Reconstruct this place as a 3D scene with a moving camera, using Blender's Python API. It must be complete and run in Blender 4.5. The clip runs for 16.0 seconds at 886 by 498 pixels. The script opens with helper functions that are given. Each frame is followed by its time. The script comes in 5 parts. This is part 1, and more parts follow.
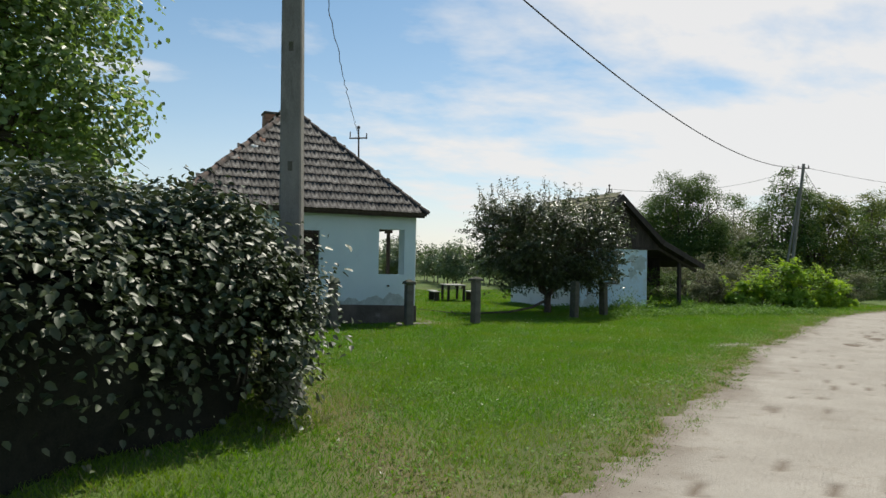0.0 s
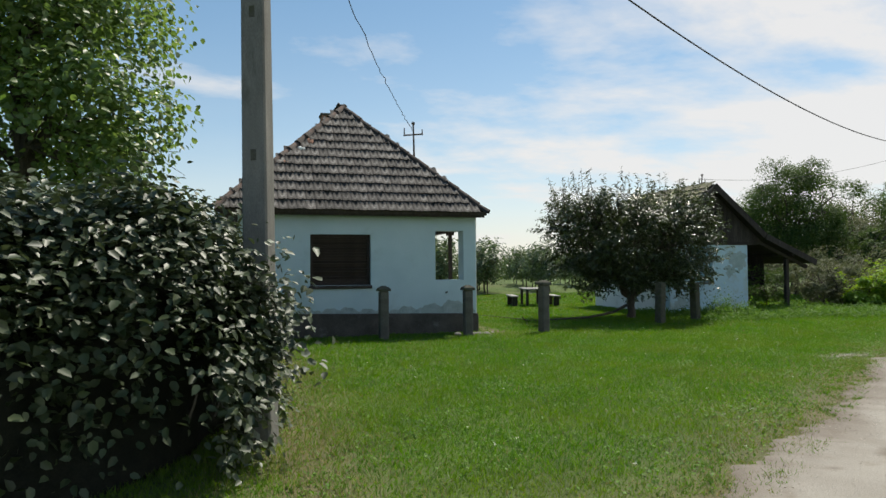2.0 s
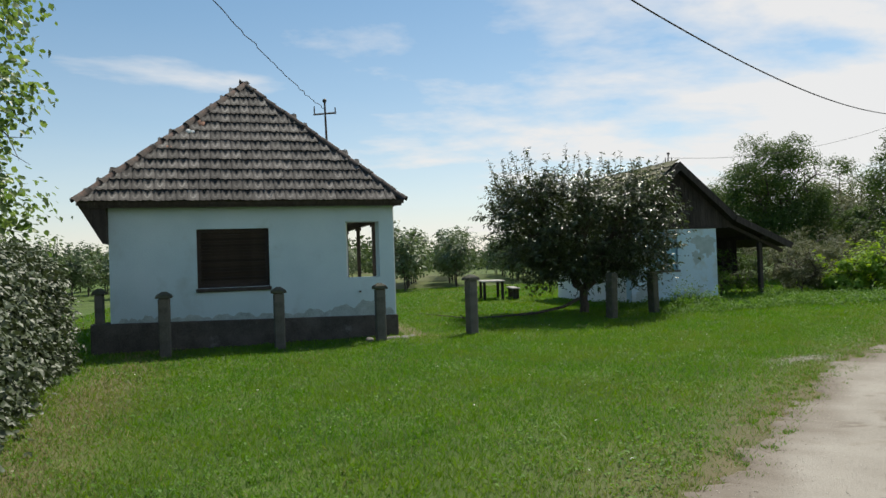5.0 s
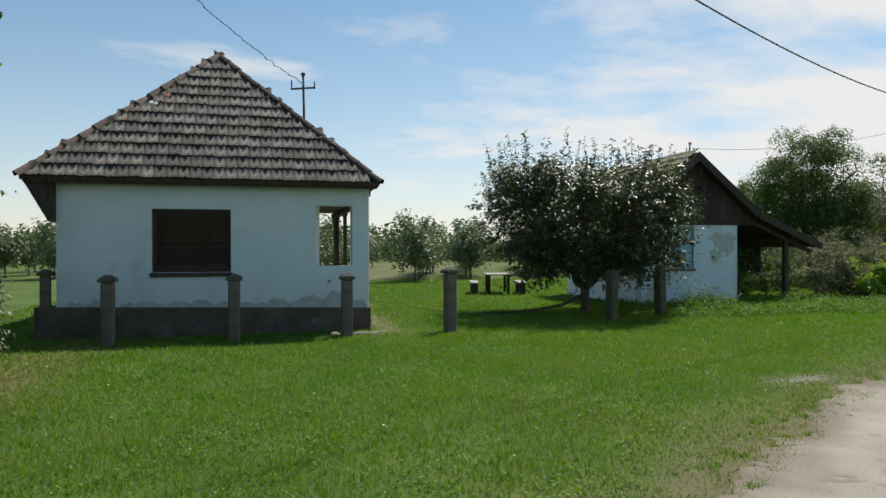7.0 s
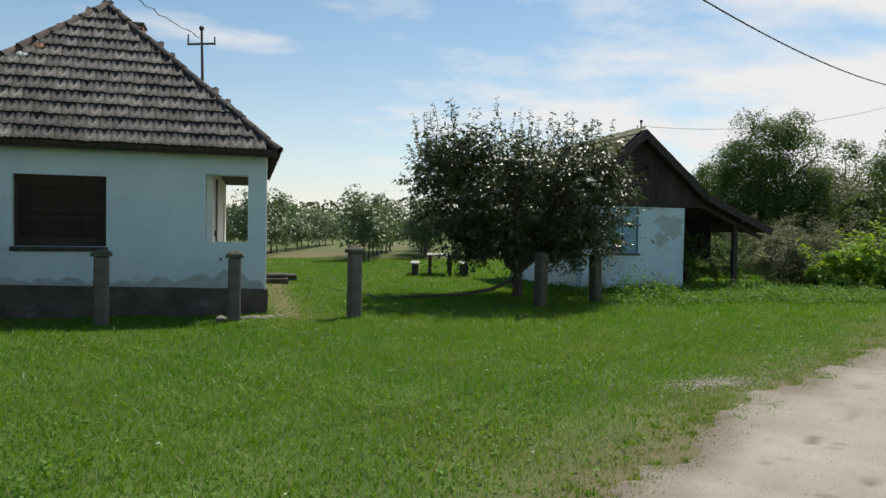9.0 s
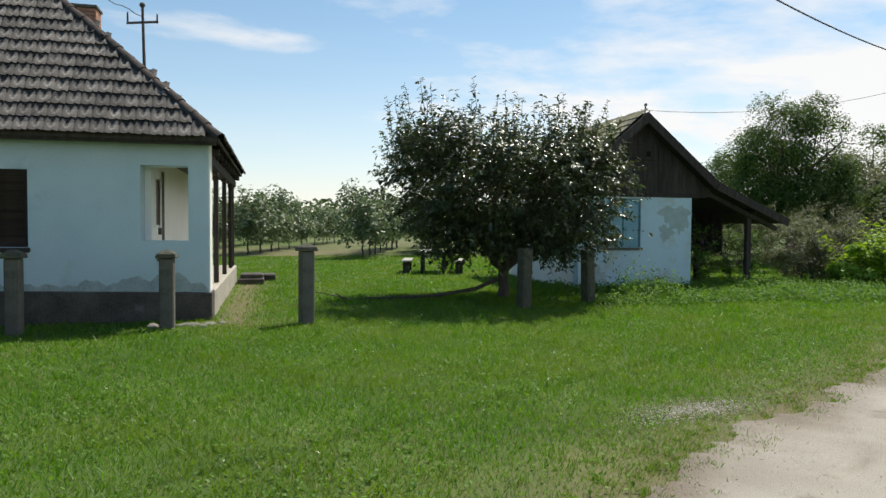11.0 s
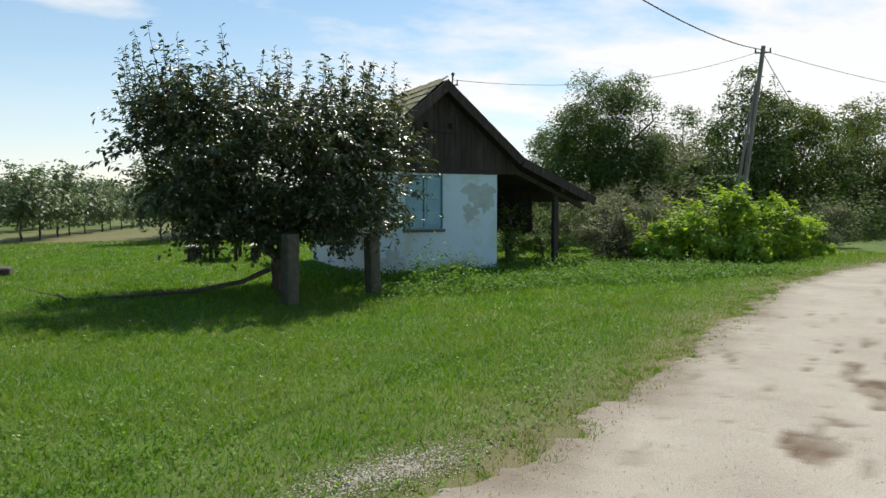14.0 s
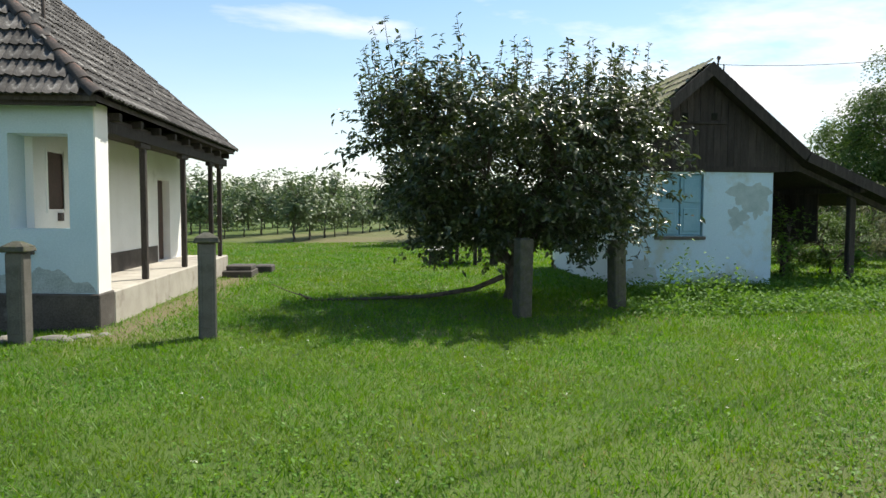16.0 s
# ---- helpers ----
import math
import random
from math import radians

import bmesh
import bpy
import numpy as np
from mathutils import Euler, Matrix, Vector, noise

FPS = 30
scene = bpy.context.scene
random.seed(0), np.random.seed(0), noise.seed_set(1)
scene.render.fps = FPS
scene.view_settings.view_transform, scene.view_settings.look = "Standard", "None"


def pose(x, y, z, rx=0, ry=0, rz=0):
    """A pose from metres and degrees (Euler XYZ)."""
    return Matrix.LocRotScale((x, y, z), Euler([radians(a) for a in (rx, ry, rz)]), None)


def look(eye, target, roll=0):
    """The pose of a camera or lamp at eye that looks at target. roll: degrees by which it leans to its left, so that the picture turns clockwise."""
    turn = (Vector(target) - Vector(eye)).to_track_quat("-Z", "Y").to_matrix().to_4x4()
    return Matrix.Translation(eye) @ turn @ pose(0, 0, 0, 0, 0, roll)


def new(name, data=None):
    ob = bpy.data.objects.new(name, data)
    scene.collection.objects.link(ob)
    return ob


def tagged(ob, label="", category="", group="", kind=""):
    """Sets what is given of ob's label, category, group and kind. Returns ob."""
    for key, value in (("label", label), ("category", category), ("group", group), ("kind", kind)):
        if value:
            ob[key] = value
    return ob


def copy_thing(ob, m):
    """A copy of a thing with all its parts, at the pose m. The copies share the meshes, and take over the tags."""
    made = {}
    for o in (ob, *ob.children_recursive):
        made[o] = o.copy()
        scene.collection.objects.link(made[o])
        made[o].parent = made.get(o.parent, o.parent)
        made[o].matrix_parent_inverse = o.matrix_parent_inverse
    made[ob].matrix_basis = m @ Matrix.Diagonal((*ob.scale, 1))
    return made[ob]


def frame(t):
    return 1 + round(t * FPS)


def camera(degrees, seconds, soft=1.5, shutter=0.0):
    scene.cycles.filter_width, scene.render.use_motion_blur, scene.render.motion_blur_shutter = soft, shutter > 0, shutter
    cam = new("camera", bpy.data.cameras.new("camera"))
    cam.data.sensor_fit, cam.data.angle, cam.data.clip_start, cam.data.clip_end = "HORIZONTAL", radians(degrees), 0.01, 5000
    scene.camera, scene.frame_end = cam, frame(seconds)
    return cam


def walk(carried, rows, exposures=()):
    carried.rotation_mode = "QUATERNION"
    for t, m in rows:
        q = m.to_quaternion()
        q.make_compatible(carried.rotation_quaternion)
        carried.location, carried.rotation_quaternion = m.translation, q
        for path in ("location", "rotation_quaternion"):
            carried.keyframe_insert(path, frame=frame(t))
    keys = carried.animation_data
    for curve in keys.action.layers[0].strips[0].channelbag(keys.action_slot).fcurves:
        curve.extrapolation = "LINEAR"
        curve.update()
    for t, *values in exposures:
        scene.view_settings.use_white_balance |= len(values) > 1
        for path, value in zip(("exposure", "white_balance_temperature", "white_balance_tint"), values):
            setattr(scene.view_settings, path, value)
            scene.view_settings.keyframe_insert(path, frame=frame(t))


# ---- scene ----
cam = camera(65.8, 16.0)
PATH = [
    (0, (-7.081, -17.032, 1.563), (-6.241, -15.218, 1.611), 1.1),
    (0.5, (-6.753, -16.855, 1.613), (-6.025, -14.998, 1.766), -0.2),
    (1, (-6.376, -16.565, 1.588), (-5.78, -14.659, 1.692), 1.3),
    (1.5, (-6.03, -16.326, 1.656), (-5.477, -14.407, 1.749), 1.7),
    (2, (-5.631, -15.985, 1.575), (-5.059, -14.07, 1.632), -0.4),
    (2.5, (-5.281, -15.746, 1.605), (-4.857, -13.791, 1.61), -0.3),
    (3, (-4.828, -15.499, 1.604), (-4.322, -13.564, 1.625), -1.1),
    (3.5, (-4.464, -15.224, 1.623), (-4.027, -13.272, 1.607), -1.6),
    (4, (-4.04, -14.962, 1.639), (-3.515, -13.032, 1.644), -2.1),
    (4.5, (-3.647, -14.812, 1.634), (-3.148, -12.875, 1.616), -2.6),
    (5, (-3.275, -14.559, 1.641), (-2.699, -12.644, 1.669), -1.9),
    (5.2, (-3.126, -14.453, 1.654), (-2.508, -12.551, 1.677), -1.8),
    (7.3, (-1.598, -13.494, 1.611), (-1.128, -11.549, 1.609), -0.0),
    (7.5, (-1.432, -13.399, 1.605), (-0.898, -11.472, 1.606), 0.3),
    (8, (-1.01, -13.219, 1.614), (-0.51, -11.283, 1.59), 0.5),
    (8.5, (-0.683, -12.988, 1.608), (-0.145, -11.062, 1.572), 1.2),
    (8.7, (-0.525, -12.884, 1.608), (0.025, -10.962, 1.557), 1.1),
    (10.8, (0.856, -11.793, 1.587), (1.304, -9.845, 1.513), 0.3),
    (11, (0.998, -11.661, 1.589), (1.478, -9.721, 1.518), 0.4),
    (11.5, (1.373, -11.435, 1.587), (1.936, -9.517, 1.505), -0.2),
    (12, (1.732, -11.16, 1.581), (2.447, -9.295, 1.477), -0.1),
    (12.5, (2.072, -10.943, 1.605), (2.977, -9.164, 1.485), 0.1),
    (13, (2.398, -10.737, 1.613), (3.329, -8.972, 1.489), -0.0),
    (13.5, (2.691, -10.513, 1.643), (3.698, -8.789, 1.523), 0.4),
    (14, (3.021, -10.28, 1.62), (3.9, -8.489, 1.489), -0.0),
    (14.5, (3.269, -10.005, 1.638), (4.145, -8.212, 1.501), 0.6),
    (15, (3.452, -9.691, 1.55), (4.171, -7.828, 1.43), 0.2),
    (15.5, (3.547, -9.399, 1.574), (3.849, -7.427, 1.436), 0.4),
    (16, (3.502, -9.093, 1.573), (3.701, -7.107, 1.456), 0.2),
]
walk(cam, [(t, look(eye, target, roll)) for t, eye, target, roll in PATH], [(0, 0.0), (5, 0.0), (8.5, 0.0), (11, 0.2), (12.5, 0.2), (14.5, 0.32), (16, 0.58)])

# ---- world, sun, exposure ----
SUN = Vector((0.48, 0.42, 1.0)).normalized()
EL = math.asin(SUN.z)
world = bpy.data.worlds.new("sky")
scene.world = world
world.use_nodes = True
wn, wl = world.node_tree.nodes, world.node_tree.links
wn.clear()
w_out = wn.new("ShaderNodeOutputWorld")
w_bg = wn.new("ShaderNodeBackground")
w_sky = wn.new("ShaderNodeTexSky")
w_sky.sky_type = "NISHITA"
w_sky.sun_disc = False
w_sky.sun_elevation = EL
w_sky.sun_rotation = math.atan2(SUN.x, SUN.y)
w_sky.air_density, w_sky.dust_density, w_sky.ozone_density = 1.0, 0.4, 1.2
w_co = wn.new("ShaderNodeTexCoord")
w_sep = wn.new("ShaderNodeSeparateXYZ")
wl.new(w_co.outputs["Generated"], w_sep.inputs[0])


def wmath(op, a, b=None, clamp=False):
    n = wn.new("ShaderNodeMath")
    n.operation = op
    n.use_clamp = clamp
    for i, v in enumerate((a, b)):
        if v is None:
            continue
        if isinstance(v, (int, float)):
            n.inputs[i].default_value = v
        else:
            wl.new(v, n.inputs[i])
    return n.outputs[0]


zz = wmath("ADD", wmath("MAXIMUM", w_sep.outputs[2], 0.0), 0.16)
w_com = wn.new("ShaderNodeCombineXYZ")
wl.new(wmath("DIVIDE", w_sep.outputs[0], zz), w_com.inputs[0])
wl.new(wmath("DIVIDE", w_sep.outputs[1], zz), w_com.inputs[1])
w_map = wn.new("ShaderNodeMapping")
w_map.inputs["Rotation"].default_value = (0, 0, radians(-62))
w_map.inputs["Scale"].default_value = (0.50, 0.78, 1.0)
w_map.inputs["Location"].default_value = (0.0, 0.0, 0.0)
wl.new(w_com.outputs[0], w_map.inputs[0])
w_n1 = wn.new("ShaderNodeTexNoise")
w_n1.inputs["Scale"].default_value = 1.5
w_n1.inputs["Detail"].default_value = 7.0
w_n1.inputs["Roughness"].default_value = 0.58
w_n1.inputs["Distortion"].default_value = 0.15
wl.new(w_map.outputs[0], w_n1.inputs["Vector"])
w_rmp = wn.new("ShaderNodeValToRGB")
w_rmp.color_ramp.elements[0].position = 0.42
w_rmp.color_ramp.elements[1].position = 0.60
# cloud thickens towards the east and opens overhead
wl.new(wmath("ADD", w_n1.outputs[0], wmath("SUBTRACT", wmath("MULTIPLY", wmath("SUBTRACT", w_sep.outputs[0], 0.38), 0.30), wmath("MULTIPLY", wmath("MAXIMUM", wmath("SUBTRACT", w_sep.outputs[2], 0.40), 0.0), 0.75))), w_rmp.inputs[0])
# haze and cloud bank thicken towards the horizon
w_hz = wmath("POWER", wmath("SUBTRACT", 1.0, wmath("MAXIMUM", w_sep.outputs[2], 0.0), True), 5.6)
w_cov = wmath("MAXIMUM", wmath("MULTIPLY", w_rmp.outputs[0], 0.92), wmath("MULTIPLY", wmath("MULTIPLY", w_hz, wmath("ADD", 0.80, wmath("MULTIPLY", w_sep.outputs[0], 0.35))), wmath("ADD", 0.50, wmath("MULTIPLY", w_n1.outputs[0], 0.62))), True)
w_mix = wn.new("ShaderNodeMixRGB")
wl.new(w_cov, w_mix.inputs[0])
w_hs = wn.new("ShaderNodeHueSaturation")
w_hs.inputs["Hue"].default_value = 0.487
w_hs.inputs["Saturation"].default_value, w_hs.inputs["Value"].default_value = 1.15, 1.25
wl.new(w_sky.outputs[0], w_hs.inputs["Color"])
wl.new(w_hs.outputs[0], w_mix.inputs[1])
w_mix.inputs[2].default_value = (9.4, 9.2, 9.0, 1)
wl.new(w_mix.outputs[0], w_bg.inputs[0])
w_bg.inputs[1].default_value = 0.092
wl.new(w_bg.outputs[0], w_out.inputs[0])

sun_data = bpy.data.lights.new("sun", "SUN")
sun_data.energy, sun_data.angle, sun_data.color = 5.0, radians(0.8), (1.0, 0.94, 0.82)
sun = new("sun", sun_data)
sun.matrix_world = look(SUN * 60, (0, 0, 0))

# ---- materials ----


def mat(name, c1, c2, rough=0.85, scale=6.0, fine=60.0, bump=0.25, c3=None, spot=(0.6, 0.72), spotscale=2.0, per="", vary=0.25, spec=0.3, stretch=(1, 1, 1), depth=0.01):
    """Two-scale mottled surface: c1 to c2 by broad and fine noise, spots of c3, and per-piece brightness."""
    m = bpy.data.materials.new(name)
    m.use_nodes = True
    n, l = m.node_tree.nodes, m.node_tree.links
    b = n["Principled BSDF"]
    co = n.new("ShaderNodeTexCoord")
    mp = n.new("ShaderNodeMapping")
    mp.inputs["Scale"].default_value = stretch
    l.new(co.outputs["Object"], mp.inputs[0])
    t1, t2 = n.new("ShaderNodeTexNoise"), n.new("ShaderNodeTexNoise")
    t1.inputs["Scale"].default_value, t1.inputs["Detail"].default_value = scale, 6
    t2.inputs["Scale"].default_value, t2.inputs["Detail"].default_value = fine, 5
    l.new(mp.outputs[0], t1.inputs["Vector"])
    l.new(mp.outputs[0], t2.inputs["Vector"])
    add = n.new("ShaderNodeMath")
    add.operation = "MULTIPLY_ADD"
    add.inputs[1].default_value = 0.5
    l.new(t2.outputs[0], add.inputs[0])
    hf = n.new("ShaderNodeMath")
    hf.operation = "MULTIPLY"
    hf.inputs[1].default_value = 0.5
    l.new(t1.outputs[0], hf.inputs[0])
    l.new(hf.outputs[0], add.inputs[2])
    rp = n.new("ShaderNodeValToRGB")
    rp.color_ramp.elements[0].position, rp.color_ramp.elements[1].position = 0.36, 0.64
    rp.color_ramp.elements[0].color, rp.color_ramp.elements[1].color = (*c1, 1), (*c2, 1)
    l.new(add.outputs[0], rp.inputs[0])
    col = rp.outputs[0]
    if c3:
        t3 = n.new("ShaderNodeTexNoise")
        t3.inputs["Scale"].default_value, t3.inputs["Detail"].default_value, t3.inputs["Roughness"].default_value = spotscale, 8, 0.65
        l.new(mp.outputs[0], t3.inputs["Vector"])
        r3 = n.new("ShaderNodeValToRGB")
        r3.color_ramp.elements[0].position, r3.color_ramp.elements[1].position = spot
        l.new(t3.outputs[0], r3.inputs[0])
        mx = n.new("ShaderNodeMixRGB")
        l.new(r3.outputs[0], mx.inputs[0])
        l.new(col, mx.inputs[1])
        mx.inputs[2].default_value = (*c3, 1)
        col = mx.outputs[0]
    if per:
        if per == "object":
            rnd = n.new("ShaderNodeObjectInfo").outputs["Random"]
        else:
            rnd = n.new("ShaderNodeNewGeometry").outputs["Random Per Island"]
        mr = n.new("ShaderNodeMapRange")
        mr.inputs[3].default_value, mr.inputs[4].default_value = 1 - vary, 1 + vary
        l.new(rnd, mr.inputs[0])
        hs = n.new("ShaderNodeHueSaturation")
        l.new(mr.outputs[0], hs.inputs["Value"])
        l.new(col, hs.inputs["Color"])
        col = hs.outputs[0]
    l.new(col, b.inputs["Base Color"])
    b.inputs["Roughness"].default_value = rough
    b.inputs["Specular IOR Level"].default_value = spec
    if bump:
        bp = n.new("ShaderNodeBump")
        bp.inputs["Strength"].default_value, bp.inputs["Distance"].default_value = bump, depth
        l.new(add.outputs[0], bp.inputs["Height"])
        l.new(bp.outputs[0], b.inputs["Normal"])
    return m


def leaf_mat(name, c1, c2, rough=0.45, thru=0.3, spec=0.5, broad=None):
    """Leaves: per-leaf colour from c1 to c2, glossy face, light passing through."""
    m = bpy.data.materials.new(name)
    m.use_nodes = True
    n, l = m.node_tree.nodes, m.node_tree.links
    b, out = n["Principled BSDF"], n["Material Output"]
    g = n.new("ShaderNodeNewGeometry")
    rp = n.new("ShaderNodeValToRGB")
    rp.color_ramp.elements[0].color, rp.color_ramp.elements[1].color = (*c1, 1), (*c2, 1)
    l.new(g.outputs["Random Per Island"], rp.inputs[0])
    col = rp.outputs[0]
    if broad:
        co = n.new("ShaderNodeTexCoord")
        nz = n.new("ShaderNodeTexNoise")
        nz.inputs["Scale"].default_value, nz.inputs["Detail"].default_value = broad[1], 5
        l.new(co.outputs["Object"], nz.inputs["Vector"])
        r2 = n.new("ShaderNodeValToRGB")
        r2.color_ramp.elements[0].position, r2.color_ramp.elements[1].position = 0.42, 0.64
        l.new(nz.outputs[0], r2.inputs[0])
        mb = n.new("ShaderNodeMixRGB")
        fm = n.new("ShaderNodeMath")
        fm.operation = "MULTIPLY"
        fm.inputs[1].default_value = broad[2]
        l.new(r2.outputs[0], fm.inputs[0])
        l.new(fm.outputs[0], mb.inputs[0])
        l.new(col, mb.inputs[1])
        mb.inputs[2].default_value = (*broad[0], 1)
        col = mb.outputs[0]
    l.new(col, b.inputs["Base Color"])
    b.inputs["Roughness"].default_value = rough
    b.inputs["Specular IOR Level"].default_value = spec
    tr = n.new("ShaderNodeBsdfTranslucent")
    hs = n.new("ShaderNodeHueSaturation")
    hs.inputs["Hue"].default_value, hs.inputs["Saturation"].default_value, hs.inputs["Value"].default_value = 0.49, 1.15, 1.7
    l.new(col, hs.inputs["Color"])
    l.new(hs.outputs[0], tr.inputs[0])
    mx = n.new("ShaderNodeMixShader")
    mx.inputs[0].default_value = thru
    l.new(b.outputs[0], mx.inputs[1])
    l.new(tr.outputs[0], mx.inputs[2])
    l.new(mx.outputs[0], out.inputs[0])
    return m


M_WALL = mat("limewash_blue", (0.46, 0.585, 0.63), (0.57, 0.685, 0.73), 0.9, 1.1, 45, 0.25, (0.40, 0.49, 0.50), (0.56, 0.78), 1.3)
M_WHITE = mat("limewash_white", (0.80, 0.79, 0.75), (0.88, 0.87, 0.84), 0.9, 2.0, 50, 0.2, (0.55, 0.53, 0.48), (0.64, 0.78), 1.4)
M_PLINTH = mat("grey_render", (0.055, 0.048, 0.042), (0.12, 0.108, 0.095), 0.95, 3, 60, 0.5, (0.19, 0.185, 0.175), (0.62, 0.74), 2.5)
M_DAMP = mat("damp_render", (0.27, 0.32, 0.31), (0.46, 0.53, 0.54), 0.95, 5, 50, 0.4)
M_CONC = mat("weathered_concrete", (0.085, 0.08, 0.07), (0.16, 0.15, 0.132), 0.95, 5, 90, 0.5, (0.075, 0.075, 0.06), (0.52, 0.72), 4)
M_POLE = mat("pole_concrete", (0.15, 0.143, 0.128), (0.25, 0.24, 0.215), 0.95, 4, 90, 0.5, (0.10, 0.098, 0.085), (0.55, 0.75), 3, stretch=(2, 2, 0.5))
M_SLAB = mat("pale_porch_concrete", (0.34, 0.31, 0.26), (0.47, 0.44, 0.38), 0.95, 3, 70, 0.5, (0.24, 0.21, 0.17), (0.56, 0.74), 2.2)
M_SHEDW = mat("limewash_sky_blue", (0.46, 0.63, 0.72), (0.57, 0.73, 0.81), 0.9, 1.1, 45, 0.25, (0.46, 0.55, 0.53), (0.52, 0.66), 1.6)
M_MOSSC = mat("mossy_concrete", (0.055, 0.055, 0.042), (0.12, 0.115, 0.09), 0.95, 12, 90, 0.7, (0.075, 0.085, 0.035), (0.5, 0.66), 9)
M_TILE = mat("roof_tile_clay", (0.030, 0.028, 0.027), (0.100, 0.094, 0.088), 0.9, 9, 80, 0.6, (0.27, 0.265, 0.25), (0.56, 0.72), 9, per="object", vary=0.45)
M_TILEJ = mat("roof_tile_clay_rest", (0.030, 0.028, 0.027), (0.100, 0.094, 0.088), 0.9, 9, 80, 0.6, (0.27, 0.265, 0.25), (0.56, 0.72), 9, per="island", vary=0.45)
M_TILEM = mat("roof_tile_mossy", (0.10, 0.095, 0.07), (0.17, 0.16, 0.11), 0.95, 5, 60, 0.6, (0.13, 0.15, 0.05), (0.48, 0.62), 3, per="island", vary=0.3)
M_TERRA = mat("terracotta", (0.30, 0.15, 0.10), (0.42, 0.24, 0.17), 0.9, 8, 70, 0.4)
M_RIDGE = mat("ridge_tile_clay", (0.035, 0.030, 0.027), (0.085, 0.070, 0.062), 0.9, 9, 80, 0.5, (0.22, 0.12, 0.09), (0.54, 0.70), 3, per="object", vary=0.3)
M_DARKW = mat("weathered_dark_wood", (0.028, 0.023, 0.02), (0.07, 0.058, 0.05), 0.85, 5, 50, 0.5, (0.11, 0.10, 0.09), (0.6, 0.76), 4, per="object", vary=0.3, stretch=(3, 3, 0.4))
M_SHUT = mat("dark_brown_shutter", (0.022, 0.014, 0.011), (0.045, 0.03, 0.024), 0.6, 4, 40, 0.3, per="object", vary=0.25)
M_BLUEW = mat("blue_painted_wood", (0.20, 0.38, 0.47), (0.28, 0.47, 0.55), 0.7, 4, 50, 0.3, (0.22, 0.32, 0.36), (0.62, 0.75), 5)
M_BROWN = mat("brown_varnished_door", (0.05, 0.028, 0.02), (0.09, 0.05, 0.035), 0.6, 4, 40, 0.3)
M_TRUNK = mat("bark", (0.055, 0.045, 0.037), (0.13, 0.11, 0.09), 0.95, 8, 60, 0.8, stretch=(2, 2, 0.5), depth=0.02)
M_STEEL = mat("rusty_steel", (0.06, 0.05, 0.045), (0.12, 0.09, 0.075), 0.6, 20, 90, 0.3)
M_WIRE = mat("cable_black", (0.02, 0.02, 0.022), (0.035, 0.035, 0.04), 0.5, 20, 90, 0.0)
M_STONE = mat("rubble_stone", (0.15, 0.14, 0.12), (0.27, 0.25, 0.22), 0.95, 6, 60, 0.6)
# paler wood for table and bench tops, their sunlit look put into the colour
M_PLANK = mat("sunlit_top_wood", (0.30, 0.28, 0.25), (0.45, 0.43, 0.39), 0.85, 5, 50, 0.4, stretch=(3, 0.5, 3))
# near-black colour in place of the shade inside the hedge and the vents
M_CORE = mat("near_black_shade", (0.006, 0.008, 0.005), (0.016, 0.018, 0.011), 0.95, 12, 60, 0.6)
M_HEDGE = leaf_mat("lilac_leaf", (0.030, 0.046, 0.018), (0.080, 0.106, 0.048), 0.48, 0.14, 0.44)
M_POPLAR = leaf_mat("poplar_leaf", (0.075, 0.135, 0.032), (0.17, 0.24, 0.075), 0.42, 0.45, 0.6)
M_FRUIT = leaf_mat("plum_leaf", (0.022, 0.036, 0.012), (0.074, 0.10, 0.032), 0.34, 0.24, 0.72)
M_ACACIA = leaf_mat("acacia_leaf", (0.034, 0.070, 0.017), (0.095, 0.148, 0.038), 0.6, 0.36, 0.22)
M_UNDER = leaf_mat("undergrowth_leaf", (0.03, 0.058, 0.016), (0.08, 0.125, 0.036), 0.6, 0.36, 0.25)
M_OLIVE = leaf_mat("yellowing_tree_leaf", (0.05, 0.085, 0.016), (0.14, 0.17, 0.04), 0.6, 0.32, 0.25)
M_BRIGHT = leaf_mat("young_shrub_leaf", (0.15, 0.26, 0.03), (0.27, 0.39, 0.07), 0.6, 0.42, 0.25)
M_ORCH = leaf_mat("orchard_leaf", (0.065, 0.105, 0.04), (0.13, 0.175, 0.08), 0.45, 0.28)
M_WEED = leaf_mat("weed_leaf", (0.07, 0.15, 0.025), (0.13, 0.23, 0.05), 0.6, 0.35, 0.2)
M_DRYW = leaf_mat("dry_weed", (0.09, 0.11, 0.045), (0.16, 0.17, 0.085), 0.7, 0.25)
M_GRASS = leaf_mat("grass_blade", (0.043, 0.130, 0.010), (0.120, 0.252, 0.025), 0.46, 0.43, 0.28, ((0.128, 0.200, 0.031), 0.55, 0.75))
M_DRYG = leaf_mat("dry_grass_blade", (0.17, 0.17, 0.06), (0.30, 0.27, 0.13), 0.6, 0.35, 0.3)

# ---- helpers of this scene ----
rng = np.random.default_rng(7)


